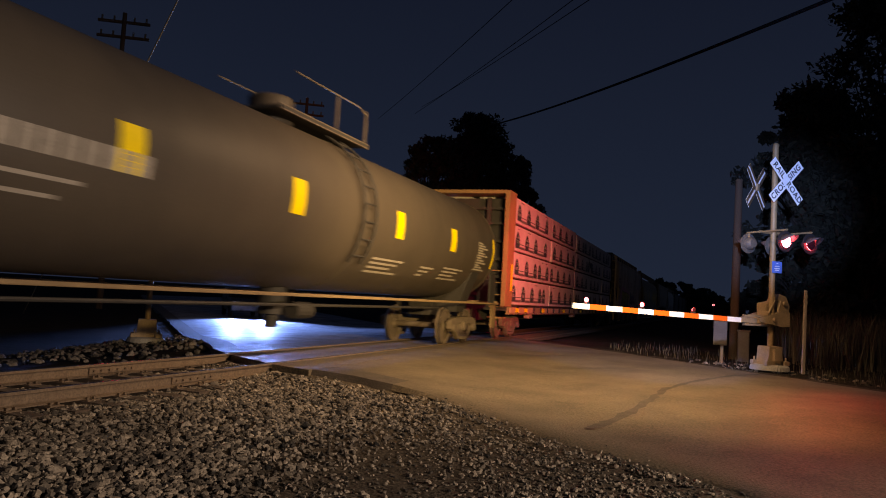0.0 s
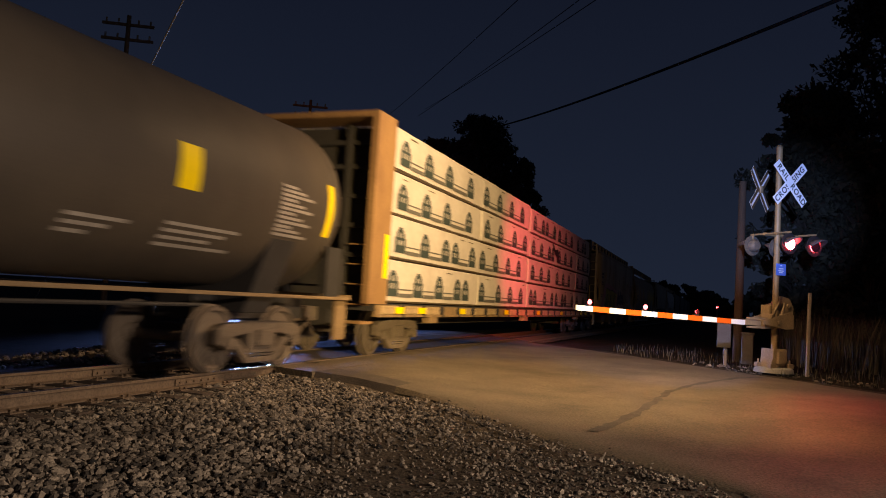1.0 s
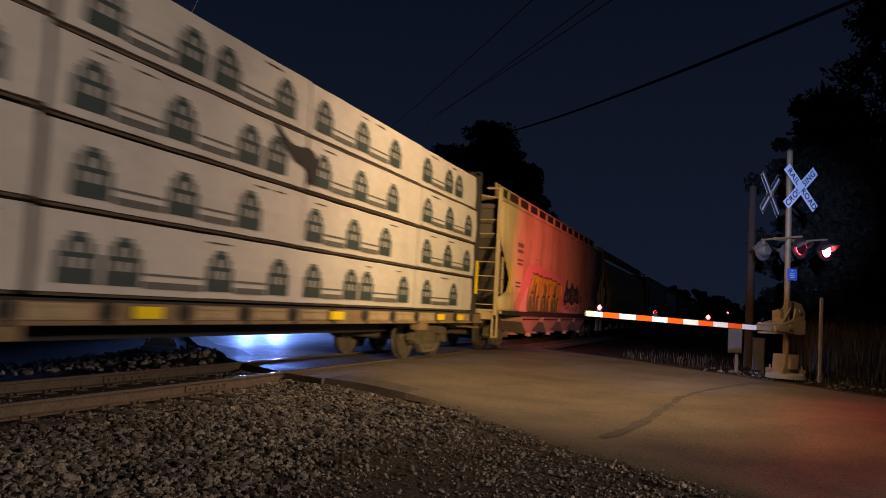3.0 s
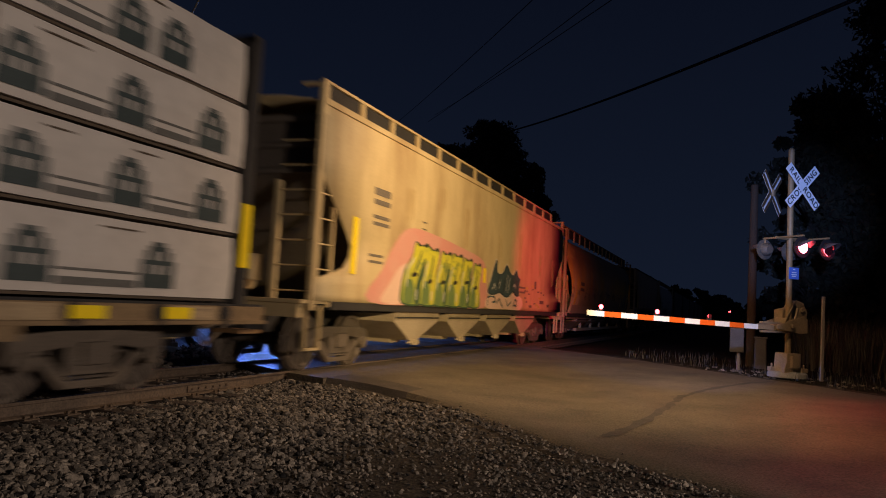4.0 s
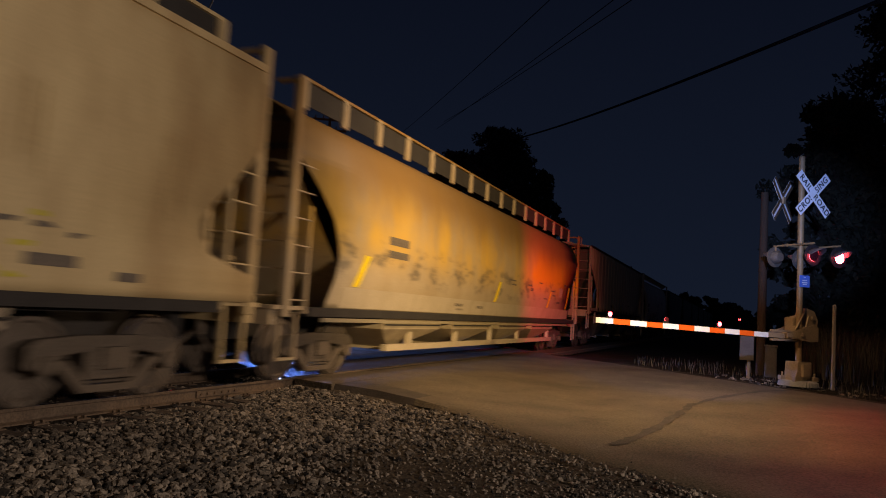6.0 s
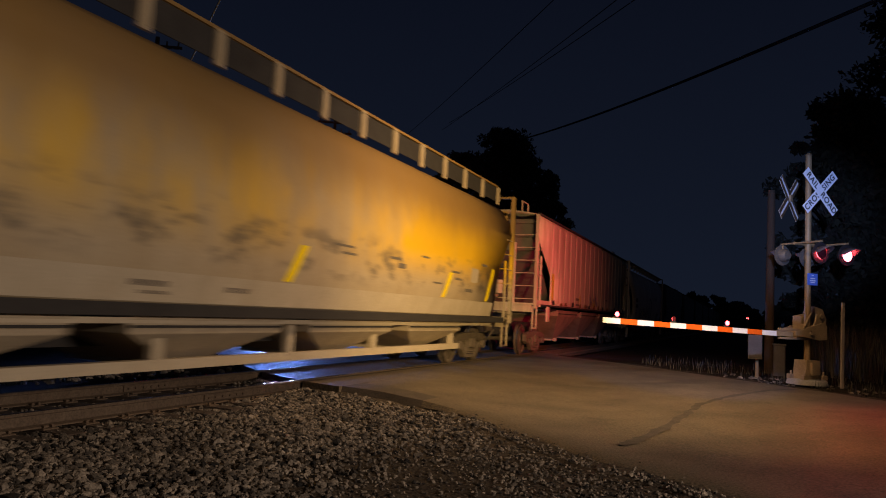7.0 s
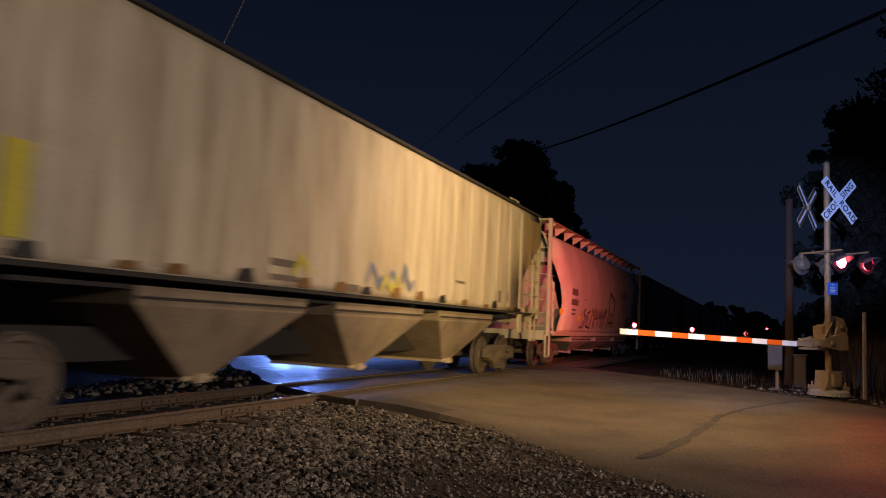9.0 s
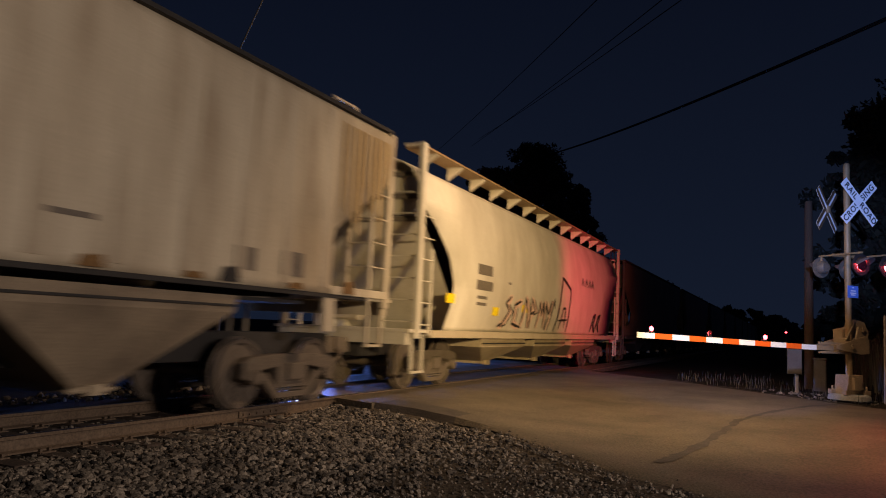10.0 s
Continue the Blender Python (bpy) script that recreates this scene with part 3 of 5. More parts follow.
# ================= railway cars =================
def make_truck(car, y):
    """A two-axle freight truck under a car."""
    t = part("truck", Shape().box((0, 0, 0.52), (2.3, 0.36, 0.26)).rod((0, 0, 0.6), (0, 0, 0.82), 0.22, 14), M_IRON, car, at=pose(0, y, 0), bevel=0.02)
    for sx in (-1, 1):
        x = sx * 1.0
        s = Shape()
        s.prism([(-1.12, 0.66), (-0.98, 0.74), (-0.45, 0.78), (0.45, 0.78), (0.98, 0.74), (1.12, 0.66), (1.12, 0.44), (0.98, 0.40), (0.78, 0.42), (0.74, 0.55),
                 (0.36, 0.60), (0.36, 0.28), (-0.36, 0.28), (-0.36, 0.60), (-0.74, 0.55), (-0.78, 0.42), (-0.98, 0.40), (-1.12, 0.44)], 0.16, "x", x - 0.08)
        s.prism([(-0.78, 0.48), (-0.62, 0.52), (-0.30, 0.22), (0.30, 0.22), (0.62, 0.52), (0.78, 0.48), (0.40, 0.13), (-0.40, 0.13)], 0.15, "x", x - 0.075)
        for e in (-0.9, 0.9):
            s.rod((x - 0.1, e, 0.46), (x + 0.12 * sx + 0.02, e, 0.46), 0.11, 12)
        part("side_frame", s, M_IRON, t, bevel=0.012)
        k = Shape()
        for a in (-0.2, 0.0, 0.2):
            for z in range(5):
                k.rod((x + sx * 0.02, a, 0.24 + z * 0.052), (x + sx * 0.02, a, 0.268 + z * 0.052), 0.082, 10)
        part("spring", k, M_WHEEL, t)
    profile = [(0.085, -0.09), (0.14, -0.075), (0.16, -0.02), (0.40, -0.005), (0.425, -0.045), (0.523, -0.05), (0.525, -0.022), (0.50, -0.012), (0.496, 0.075), (0.435, 0.078), (0.405, 0.04), (0.18, 0.055), (0.15, 0.09), (0.085, 0.09)]
    ws = Shape()
    for sx in (-1, 1):
        pr = [(r, 0.752 * sx + h * sx) for r, h in profile]
        w = Shape().lathe(pr, 28, "x")
        ws.add(w.v, w.f)
        tr = Shape().lathe([(0.4985, 0.752 * sx - 0.008 * sx), (0.498, 0.752 * sx + 0.07 * sx)], 28, "x")
        ws.add(tr.v, tr.f, 1)
    ws.rod((-1.1, 0, 0), (1.1, 0, 0), 0.08, 12)
    me = ws.mesh("wheelset", [M_WHEEL, M_TREAD], True)
    for e in (-0.9, 0.9):
        WHEELS.append(part("wheelset", me, None, t, at=pose(0, e, 0.50)))
    return t


def coupler(car, y, out):
    s = Shape().box((0, y + out * 0.15, 0.86), (0.24, 1.0, 0.22))
    s.box((0, y + out * 0.72, 0.86), (0.34, 0.34, 0.3)).box((0.12, y + out * 0.92, 0.86), (0.12, 0.18, 0.28))
    s.rod((0.3, y + out * 0.35, 0.8), (0.22, y + out * 0.8, 0.45), 0.03)
    part("coupler", s, M_IRON, car, bevel=0.015)


def patch_on(name, car, mat, outline, x, label="", parent=None):
    """A flat sheet of (y, z) outline fixed on the car's side, facing +x."""
    return part(name, Shape().prism(outline, 0.004, "x", x), mat, parent or car, label)


def rounded(pts, n=4):
    """A closed outline smoothed through its corners."""
    out, m = [], len(pts)
    for i in range(m):
        p0, p1, p2, p3 = (Vector(pts[(i + k) % m]) for k in (-1, 0, 1, 2))
        for k in range(n):
            t = k / n
            q = 0.5 * (2 * p1 + (p2 - p0) * t + (2 * p0 - 5 * p1 + 4 * p2 - p3) * t * t + (3 * p1 - p0 - 3 * p2 + p3) * t ** 3)
            out.append((q.x, q.y))
    return out


def rect(y0, z0, y1, z1):
    return [(y0, z0), (y1, z0), (y1, z1), (y0, z1)]


CARS, WHEELS = [], []


def tank_car(y0):
    car = thing("tank_car", "black railway tank car with yellow reflective stickers and stencilled lettering", "tank car", "freight train cars", at=pose(XC, y0, 0))
    r, zc, half = 1.53, 2.82, 10.2
    prof = [(0.02, -half - 0.72)]
    for i in range(1, 9):
        a = i / 8 * math.pi / 2
        prof.append((r * math.sin(a), -half - 0.72 * math.cos(a)))
    prof += [(r, -4.5), (r, 0), (r, 4.5)]
    for i in range(8, 0, -1):
        a = i / 8 * math.pi / 2
        prof.append((r * math.sin(a), half + 0.72 * math.cos(a)))
    prof.append((0.02, half + 0.72))
    s = Shape().lathe(prof, 64, "y")
    s.v = [(x, y, z + zc) for x, y, z in s.v]
    shell = part("tank_shell", s, M_TANK, car, smooth=True)
    for y in (-10.1, 1.1, 10.1):
        b = Shape().lathe([(r + 0.002, -0.05), (r + 0.014, -0.04), (r + 0.014, 0.04), (r + 0.002, 0.05)], 64, "y")
        b.v = [(x, yy + y, z + zc) for x, yy, z in b.v]
        part("weld_band", b, M_TANK, shell, smooth=True)

    def skin(name, y0_, y1_, z0_, z1_, mat, label="", lean=0.0):
        """A sheet bent to the shell between two heights."""
        p, n = [], 8
        for i in range(n + 1):
            z = z0_ + (z1_ - z0_) * i / n
            x = math.sqrt(max(0.0001, (r + 0.006) ** 2 - (z - zc) ** 2))
            p += [(x, y0_ + lean * i / n, z), (x, y1_ + lean * i / n, z)]
        part(name, Shape().add(p, [(2 * i, 2 * i + 1, 2 * i + 3, 2 * i + 2) for i in range(n)]), mat, shell, label)
    for y in (-5.05, -1.37, 2.8, 6.3):
        skin("reflector", y - 0.20, y + 0.20, 2.50, 3.08, M_YELLOW, "yellow reflective sticker")
    skin("reflector", 9.87, 10.09, 2.25, 3.15, M_YELLOW, "yellow reflective sticker")
    for y, w, zs in ((-6.6, 1.9, (2.28, 2.10)), (2.75, 1.6, (2.02, 1.93, 1.84, 1.75)), (5.1, 0.9, (1.99, 1.90, 1.81)), (6.9, 1.5, (2.06, 1.97, 1.88, 1.79)), (8.9, 0.95, (2.16, 2.23, 2.29, 2.36, 2.43, 2.50, 2.57, 2.64, 2.71, 2.78, 2.85, 2.92))):
        for k, z in enumerate(zs):
            skin("stencil_bar", y - w / 2, y + w / 2 - 0.25 * (k % 3), z - 0.022, z + 0.022, M_STENCIL)
    for k in range(11):
        skin("letter_bar", -7.6 + 0.27 * k, -7.42 + 0.27 * k, 2.50, 2.76, M_STENCIL)
    pts = [(math.sin(a) * (r + 0.10), zc + math.cos(a) * (r + 0.10)) for a in np.linspace(0.45, 2.2, 18)]
    lad = part("ladder", Shape().tube([(x, 0.83, z) for x, z in pts], 0.028), M_TANK_DARK, car, "dark curved side ladder")
    part("stile", Shape().tube([(x, 1.37, z) for x, z in pts], 0.028), M_TANK_DARK, lad)
    rung = Shape().rod((0, 0.83, 0), (0, 1.37, 0), 0.018, 6).mesh("rung", M_TANK_DARK)
    for a in np.linspace(0.6, 2.1, 8):
        part("rung", rung, None, lad, at=pose(math.sin(a) * (r + 0.10), 0, zc + math.cos(a) * (r + 0.10)))
    p = Shape().box((0, 0.65, zc + r + 0.06), (1.7, 3.4, 0.05))
    part("top_platform", p, M_TANK_DARK, car)
    dome = Shape().lathe([(0.001, zc + r + 0.50), (0.38, zc + r + 0.48), (0.42, zc + r + 0.43), (0.42, zc + r - 0.1)], 24)
    part("manway_housing", _moved(dome, (0, -0.1, 0)), M_TANK, car, "black manway housing", smooth=True)
    rl = Shape()
    for x in (-0.82, 0.82):
        for y in (0.95, 2.2):
            rl.box((x, y, zc + r + 0.42), (0.04, 0.04, 0.75))
        rl.tube([(x, -0.6, zc + r + 0.78), (x, 1.9, zc + r + 0.80), (x, 2.2, zc + r + 0.70)], 0.018)
        rl.box((x, 0.65, zc + r + 0.06), (0.05, 3.4, 0.10))
    part("platform_railing", rl, M_IRON, car)
    for sx in (-1, 1):
        part("side_rail", Shape().box((sx * 1.45, 0, 1.20), (0.08, 22.0, 0.055)), M_DECK, car, "slim steel running rail along the underframe", bevel=0.01)
    for e in (-1, 1):
        part("stub_sill", Shape().box((0, e * 9.6, 0.98), (0.7, 3.2, 0.42)), M_TANK_DARK, car, bevel=0.015)
        part("saddle", Shape().prism([(-0.9, 0.9), (0.9, 0.9), (1.35, 2.1), (-1.35, 2.1)], 0.7, "y", e * 8.85 - 0.35), M_TANK_DARK, car, bevel=0.015)
    part("bottom_outlet", Shape().lathe([(0.001, 0.55), (0.14, 0.55), (0.14, 0.78), (0.28, 0.80), (0.28, 1.4)], 16), M_TANK_DARK, car, at=pose(0, 0.4, 0))
    part("brake_cylinder", Shape().rod((0.5, 0.3, 0.9), (0.5, 0.9, 0.9), 0.16, 14), M_TANK_DARK, car)
    part("brake_pipe", Shape().rod((0.6, -8, 1.0), (0.6, 8, 1.0), 0.03, 8), M_TANK_DARK, car)
    for e in (-1, 1):
        plat = part("end_platform", Shape().box((0, e * 11.0, 1.22), (2.9, 0.12, 0.10)), M_DECK, car)
        for x in (-1.35, 1.35):
            part("step_hanger", Shape().box((x, e * 10.85, 0.85), (0.06, 0.4, 0.8)), M_DECK, plat)
        part("placard_bracket", Shape().box((1.42, e * 10.35, 1.65), (0.06, 0.5, 0.9)), M_TANK_DARK, plat)
        part("brake_stand", Shape().box((1.0, e * 11.05, 1.6), (0.5, 0.06, 0.7)), M_TANK_DARK, plat)
        make_truck(car, e * 8.85)
        coupler(car, e * 11.1, e)
    CARS.append((car, y0))


def _moved(s, d):
    s.v = [(x + d[0], y + d[1], z + d[2]) for x, y, z in s.v]
    return s


MARK = ("...###...", "..#####..", ".##.#.##.", ".##.#.##.", "#########", "##.#.#.##", "##.#.#.##", "#########", "#########", "#########")


def logo_mesh():
    """Dark arched window print, glazing left open."""
    bm, grid = bmesh.new(), {}
    cw, ch = 0.062, 0.055

    def corner(i, j):
        if (i, j) not in grid:
            grid[i, j] = bm.verts.new((0, (i - 4.5) * cw, (10 - j) * ch))
        return grid[i, j]
    for j, row in enumerate(MARK):
        for i, c in enumerate(row):
            if c == "#":
                bm.faces.new((corner(i, j + 1), corner(i + 1, j + 1), corner(i + 1, j), corner(i, j)))
    me = bpy.data.meshes.new("printed_mark")
    bm.to_mesh(me)
    bm.free()
    me.materials.append(M_PRINT)
    return me


def lumber_car(y0, load0, load1, y_front, y_rear):
    """Centre-beam flat car; load0 and load1 are the ends of the wrapped packs in car space."""
    car = thing("centre_beam_flat_car", "centre-beam flat car stacked with white-wrapped lumber packs", "flat car", "freight train cars", at=pose(XC, y0, 0))
    # near-black deck: shade of the gap under the packs is in its colour
    deck = Shape().box((0, 0, 1.06), (2.95, y_rear - y_front, 0.16))
    deck.box((0, 0, 0.82), (0.8, y_rear - y_front, 0.42))
    part("deck", deck, M_NEAR_BLACK, car)
    for sx in (-1, 1):
        s = Shape().box((sx * 1.47, 0, 1.00), (0.07, y_rear - y_front, 0.22)).box((sx * 1.49, 0, 0.89), (0.14, y_rear - y_front, 0.05))
        sill = part("side_sill", s, M_DECK, car, bevel=0.008)
        plate = Shape().box((0, 0, 0), (0.04, 0.86, 0.17)).box((0.015, 0, 0.06), (0.04, 0.80, 0.02)).box((0.015, 0, -0.05), (0.04, 0.80, 0.02)).mesh("sill_plate", M_PLATE)
        # solid discs whose dark colour is the shade inside the pockets
        pk = Shape().rod((-0.03, 0, 0), (0.03, 0, 0), 0.115, 12, 0.10).box((0.0, 0, -0.13), (0.09, 0.13, 0.06)).mesh("stake_pocket", M_NEAR_BLACK)
        y = y_front + 0.9
        k = 0
        while y < y_rear - 0.5:
            if k % 4 != 3:
                part("sill_plate", plate, None, sill, at=pose(sx * 1.515, y, 1.01))
            part("stake_pocket", pk, None, sill, at=pose(sx * 1.52, y + 0.62, 1.02))
            y += 1.24
            k += 1
        if sx > 0:
            for y in (y_front + 1.3, y_front + 2.6, y_front + 5.5, y_front + 9.9, y_front + 14.5, y_front + 19, y_front + 24, y_rear - 1.6):
                part("reflector", Shape().box((1.562, y, 1.01), (0.008, 0.46, 0.14)), M_YELLOW, sill, "yellow reflective sticker")
            for y in (y_front + 3.4, y_front + 12.6, y_rear - 4.0):
                part("winch_box", Shape().box((1.45, y, 0.82), (0.2, 0.5, 0.2)), M_DECK, sill)
    beam = Shape().box((0, 0, 4.55), (0.5, y_rear - y_front - 1, 0.16))
    for i in range(18):
        y = y_front + 1 + i * (y_rear - y_front - 2) / 17
        beam.box((0, y, 2.85), (0.14, 0.2, 3.4))
    part("centre_beam", beam, M_BULK, car)
    for e, ye, deep in ((-1, y_front + 0.3, 0.86), (1, y_rear - 0.3, 0.2)):
        b = Shape()
        for x in (-1.42, 1.42):
            b.box((x, ye, 3.04), (0.16, deep, 3.84))
        b.box((0, ye, 4.92), (3.0, deep, 0.12))
        # front posts rusty yellow, rear posts near black
        bulk = part("bulkhead_frame", b, M_BULK if e < 0 else M_NEAR_BLACK, car, "bulkhead posts, rust-stained yellow in front, near black at the rear", bevel=0.012)
        panel = Shape().box((0, ye - e * 0.1, 2.95), (2.7, 0.06, 3.6))
        for z in (1.5, 2.1, 2.7, 3.3, 3.9, 4.4):
            panel.box((0, ye + e * 0.02, z), (2.7, 0.2, 0.09))
        for x in (-0.7, 0.7):
            panel.box((x, ye + e * 0.04, 2.95), (0.12, 0.22, 3.6))
        # near-black panel has the shade of the car end in its colour
        part("bulkhead_panel", panel, M_NEAR_BLACK, bulk)
        part("reflector", Shape().box((1.503, ye + (0.26 if e < 0 else 0.0), 2.1), (0.006, 0.2, 0.9)), M_YELLOW, bulk, "yellow reflective sticker")
        for z in (1.1, 1.5, 1.9, 2.3):
            part("hand_rung", Shape().rod((0.9, ye + e * 0.26, z), (1.42, ye + e * 0.26, z), 0.016, 6), M_BULK, bulk)
        part("step", Shape().box((1.2, ye + e * 0.35, 0.75), (0.5, 0.5, 0.05)), M_BULK, bulk)
        make_truck(car, ye - e * 2.1)
        coupler(car, ye + e * 0.1, e)
    # packs: four tiers of five lengths on each side
    lengths = [6.3, 5.85, 4.9, 4.8, load1 - load0 - 21.85]
    mark = logo_mesh()
    rng = random.Random(3)
    y = load0
    for c, length in enumerate(lengths):
        drop = 0.0 if c < 2 else -0.07
        for tier in range(4):
            z0 = 1.17 + tier * (0.936 + drop / 4)
            h = 0.905 + drop / 4
            out = 0.03 * rng.uniform(-1, 1)
            for sx in (-1, 1):
                s = Shape()
                x0, x1 = sx * 0.16, sx * (1.44 + out)
                ya, yb = y + 0.02 + rng.uniform(0, .04), y + length - 0.02 - rng.uniform(0, .04)
                n = 14
                ring = []
                for i in range(n + 1):
                    t = ya + (yb - ya) * i / n
                    w = 0.010 * noise.noise((t * 1.6, tier * 3.1, 2))
                    ring += [(x0, t, z0 + 0.03), (x1 + sx * w, t, z0 + 0.035 + w), (x1 + sx * (w + .014), t, z0 + h * 0.5), (x1 - sx * (0.012 - w), t, z0 + h - 0.01 + w), (x0, t, z0 + h)]
                f = [(i * 5 + j, i * 5 + (j + 1) % 5, (i + 1) * 5 + (j + 1) % 5, (i + 1) * 5 + j) for i in range(n) for j in range(5)]
                s.add(ring, f + [(4, 3, 2, 1, 0), tuple(n * 5 + j for j in range(5))])
                pack = part("lumber_pack", s, M_WRAP, car, "lumber pack in printed white wrap")
                if sx > 0:
                    face = x1 + 0.018
                    t = ya + rng.uniform(0.25, 0.7)
                    while t < yb - 0.25:
                        part("printed_mark", mark, None, pack, at=pose(face + 0.004, t, z0 + 0.13))
                        gap = rng.choice((1.38, 1.40, 1.42, 1.40, 1.74, 0.68)) + rng.uniform(-0.05, 0.05)
                        d = gap - 0.66
                        if d > 0.3 and t + gap < yb - 0.2:
                            part("print_bar", Shape().box((face, t + gap / 2, z0 + 0.16), (0.004, d, 0.085)), M_PRINT_PALE, pack)
                            part("print_bar", Shape().box((face, t + gap / 2, z0 + 0.285), (0.004, d, 0.03)), M_PRINT_PALE, pack)
                        t += gap
                    # fold bars drawn in the dark gap colour
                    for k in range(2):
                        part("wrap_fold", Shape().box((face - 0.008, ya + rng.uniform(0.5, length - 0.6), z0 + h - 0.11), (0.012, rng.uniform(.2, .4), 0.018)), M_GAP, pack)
                    # spacer carries the shade of the tier gap in its colour
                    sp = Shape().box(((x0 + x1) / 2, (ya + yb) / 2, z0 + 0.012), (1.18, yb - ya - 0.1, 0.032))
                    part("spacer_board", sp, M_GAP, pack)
        y += length
    patch_on("torn_wrap", car, M_BLACK, rounded([(3.05, 3.92), (3.6, 3.66), (4.1, 3.70), (4.38, 3.52), (4.36, 3.16), (4.12, 3.15), (3.98, 3.36), (3.6, 3.45)]), 1.492, "dark tear in the white wrap")
    CARS.append((car, y0))


def hopper(name, label, y0, length, mat, zb, zt, style, bays, chute_mat, sill_mat=None, cut=1.5, rail="panel", pipe=False):
    """Covered hopper: shell, end posts and ladders, slope sheets, chutes, trucks. style: flat, round or ribbed."""
    car = thing(name, label, "hopper car", "freight train cars", at=pose(XC, y0, 0))
    L = length / 2
    if style == "round":
        sec = [(1.44, zb), (1.55, zb + 0.5), (1.60, zb + 1.1), (1.60, zb + 1.7), (1.55, zb + 2.3), (1.45, zb + 2.75), (1.30, zt - 0.18), (1.05, zt - 0.02), (0.6, zt + 0.08), (0.0, zt + 0.12)]
    else:
        sec = [(1.58, zb), (1.585, zb + 0.6), (1.585, zb + 1.6), (1.585, zt - 0.32), (1.57, zt - 0.10), (1.48, zt), (0.8, zt + 0.10), (0.0, zt + 0.15)]
    sec = sec + [(-x, z) for x, z in sec[-2::-1]]

    def inset(z):
        """How far the side sheet stops short of the car's end."""
        k = (z - zb) / (zt - zb)
        pts = [(0, cut * 0.92), (0.14, cut), (0.28, cut * 1.04), (0.45, cut * 0.86), (0.62, cut * 0.45), (0.74, 0.10), (1.1, 0.06)] if style == "round" else \
              [(0, 0.06), (0.13, 0.07), (0.15, cut * 0.7), (0.21, cut * 0.96), (0.31, cut), (0.62, 0.12), (0.66, 0.06), (1.1, 0.06)] if style == "flat" else \
              [(0, cut), (0.33, cut), (0.68, 0.2), (0.72, 0.06), (1.1, 0.06)]
        for (a, va), (b, vb) in zip(pts, pts[1:]):
            if k <= b:
                return va + (vb - va) * max(0, (k - a) / (b - a))
        return pts[-1][1]

    dense = []
    for (xa, za), (xb, zb_) in zip(sec, sec[1:]):
        m = 5 if abs(zb_ - za) > 0.3 else 2
        dense += [(xa + (xb - xa) * i / m, za + (zb_ - za) * i / m) for i in range(m)]
    dense.append(sec[-1])
    s = Shape()
    cols = 9
    for x, z in dense:
        e = L - inset(z)
        s.v += [(x, -e + 2 * e * i / (cols - 1), z) for i in range(cols)]
    s.f = [(j * cols + i, j * cols + i + 1, (j + 1) * cols + i + 1, (j + 1) * cols + i) for j in range(len(dense) - 1) for i in range(cols - 1)]
    s.k = [0] * len(s.f)
    body = part("body", s, mat, car, smooth=True)
    sol = body.modifiers.new("plate", "SOLIDIFY")
    sol.thickness, sol.offset = 0.03, -1
    # slope sheets and end walls inside the ends
    for e in (-1, 1):
        q = Shape()
        q.add([(-1.45, e * (L - 0.35), zt - 0.15), (1.45, e * (L - 0.35), zt - 0.15), (1.45, e * (L - 0.35), zt - 1.2), (-1.45, e * (L - 0.35), zt - 1.2),
               (1.42, e * (L - 2.6), zb - 0.1), (-1.42, e * (L - 2.6), zb - 0.1)], [(0, 1, 2, 3), (3, 2, 4, 5)])
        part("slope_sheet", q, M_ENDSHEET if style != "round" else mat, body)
        ribs = Shape()
        for z in (zt - 0.25, zt - 0.7, zt - 1.15):
            ribs.box((0, e * (L - 0.31), z), (2.86, 0.08, 0.09))
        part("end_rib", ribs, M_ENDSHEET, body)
        for sx in (-1, 1):
            px = sx * 1.53
            top = zt - 0.03 if rail == "edge" else zt + 0.30
            ps = Shape().box((px, e * (L - 0.08), (zb + top) / 2 - 0.08), (0.10, 0.16, top - zb + 0.16))
            if rail != "edge":
                ps.box((px - sx * 0.2, e * (L - 0.08), top - 0.03), (0.42, 0.12, 0.05))
            post = part("corner_post", ps, mat, car, bevel=0.008)
            inner = L - 0.62
            lad = part("ladder", Shape().box((px, e * inner, zb + 0.75), (0.05, 0.07, 1.7)), mat, car)
            rung = Shape().rod((px + sx * 0.03, e * inner, 0), (px + sx * 0.03, e * (L - 0.08), 0), 0.014, 6).mesh("rung", mat)
            for z in np.arange(zb + 0.1, zb + 2.3, 0.42):
                part("rung", rung, None, lad, at=pose(0, 0, z))
        fr = Shape()
        for x in (-0.75, 0.75):
            fr.box((x, e * (L - 0.12), zb + 0.95), (0.09, 0.09, 2.1))
        for z in np.arange(zb + 0.15, zt - 0.6, 0.42):
            fr.rod((0.78, e * (L - 0.1), z), (1.5, e * (L - 0.1), z), 0.014, 6)
        fr.box((0, e * (L - 0.25), zb - 0.02), (3.05, 0.9, 0.06)).box((0, e * (L + 0.1), zb - 0.16), (2.9, 0.14, 0.24))
        fr.rod((0.2, e * (L - 0.3), zb + 0.3), (0.2, e * (L - 0.3), zb + 0.75), 0.13, 12).rod((-0.6, e * (L - 0.4), zb + 0.3), (0.1, e * (L - 0.4), zb + 0.3), 0.16, 12)
        part("end_frame", fr, mat, car)
        for sx in (-1, 1):
            st = Shape().box((sx * 1.46, e * (L - 0.05), zb - 0.45), (0.05, 0.05, 0.75)).box((sx * 1.46, e * (L - 0.5), zb - 0.45), (0.05, 0.05, 0.75)).box((sx * 1.46, e * (L - 0.28), zb - 0.8), (0.07, 0.5, 0.04))
            part("step", st, mat, car)
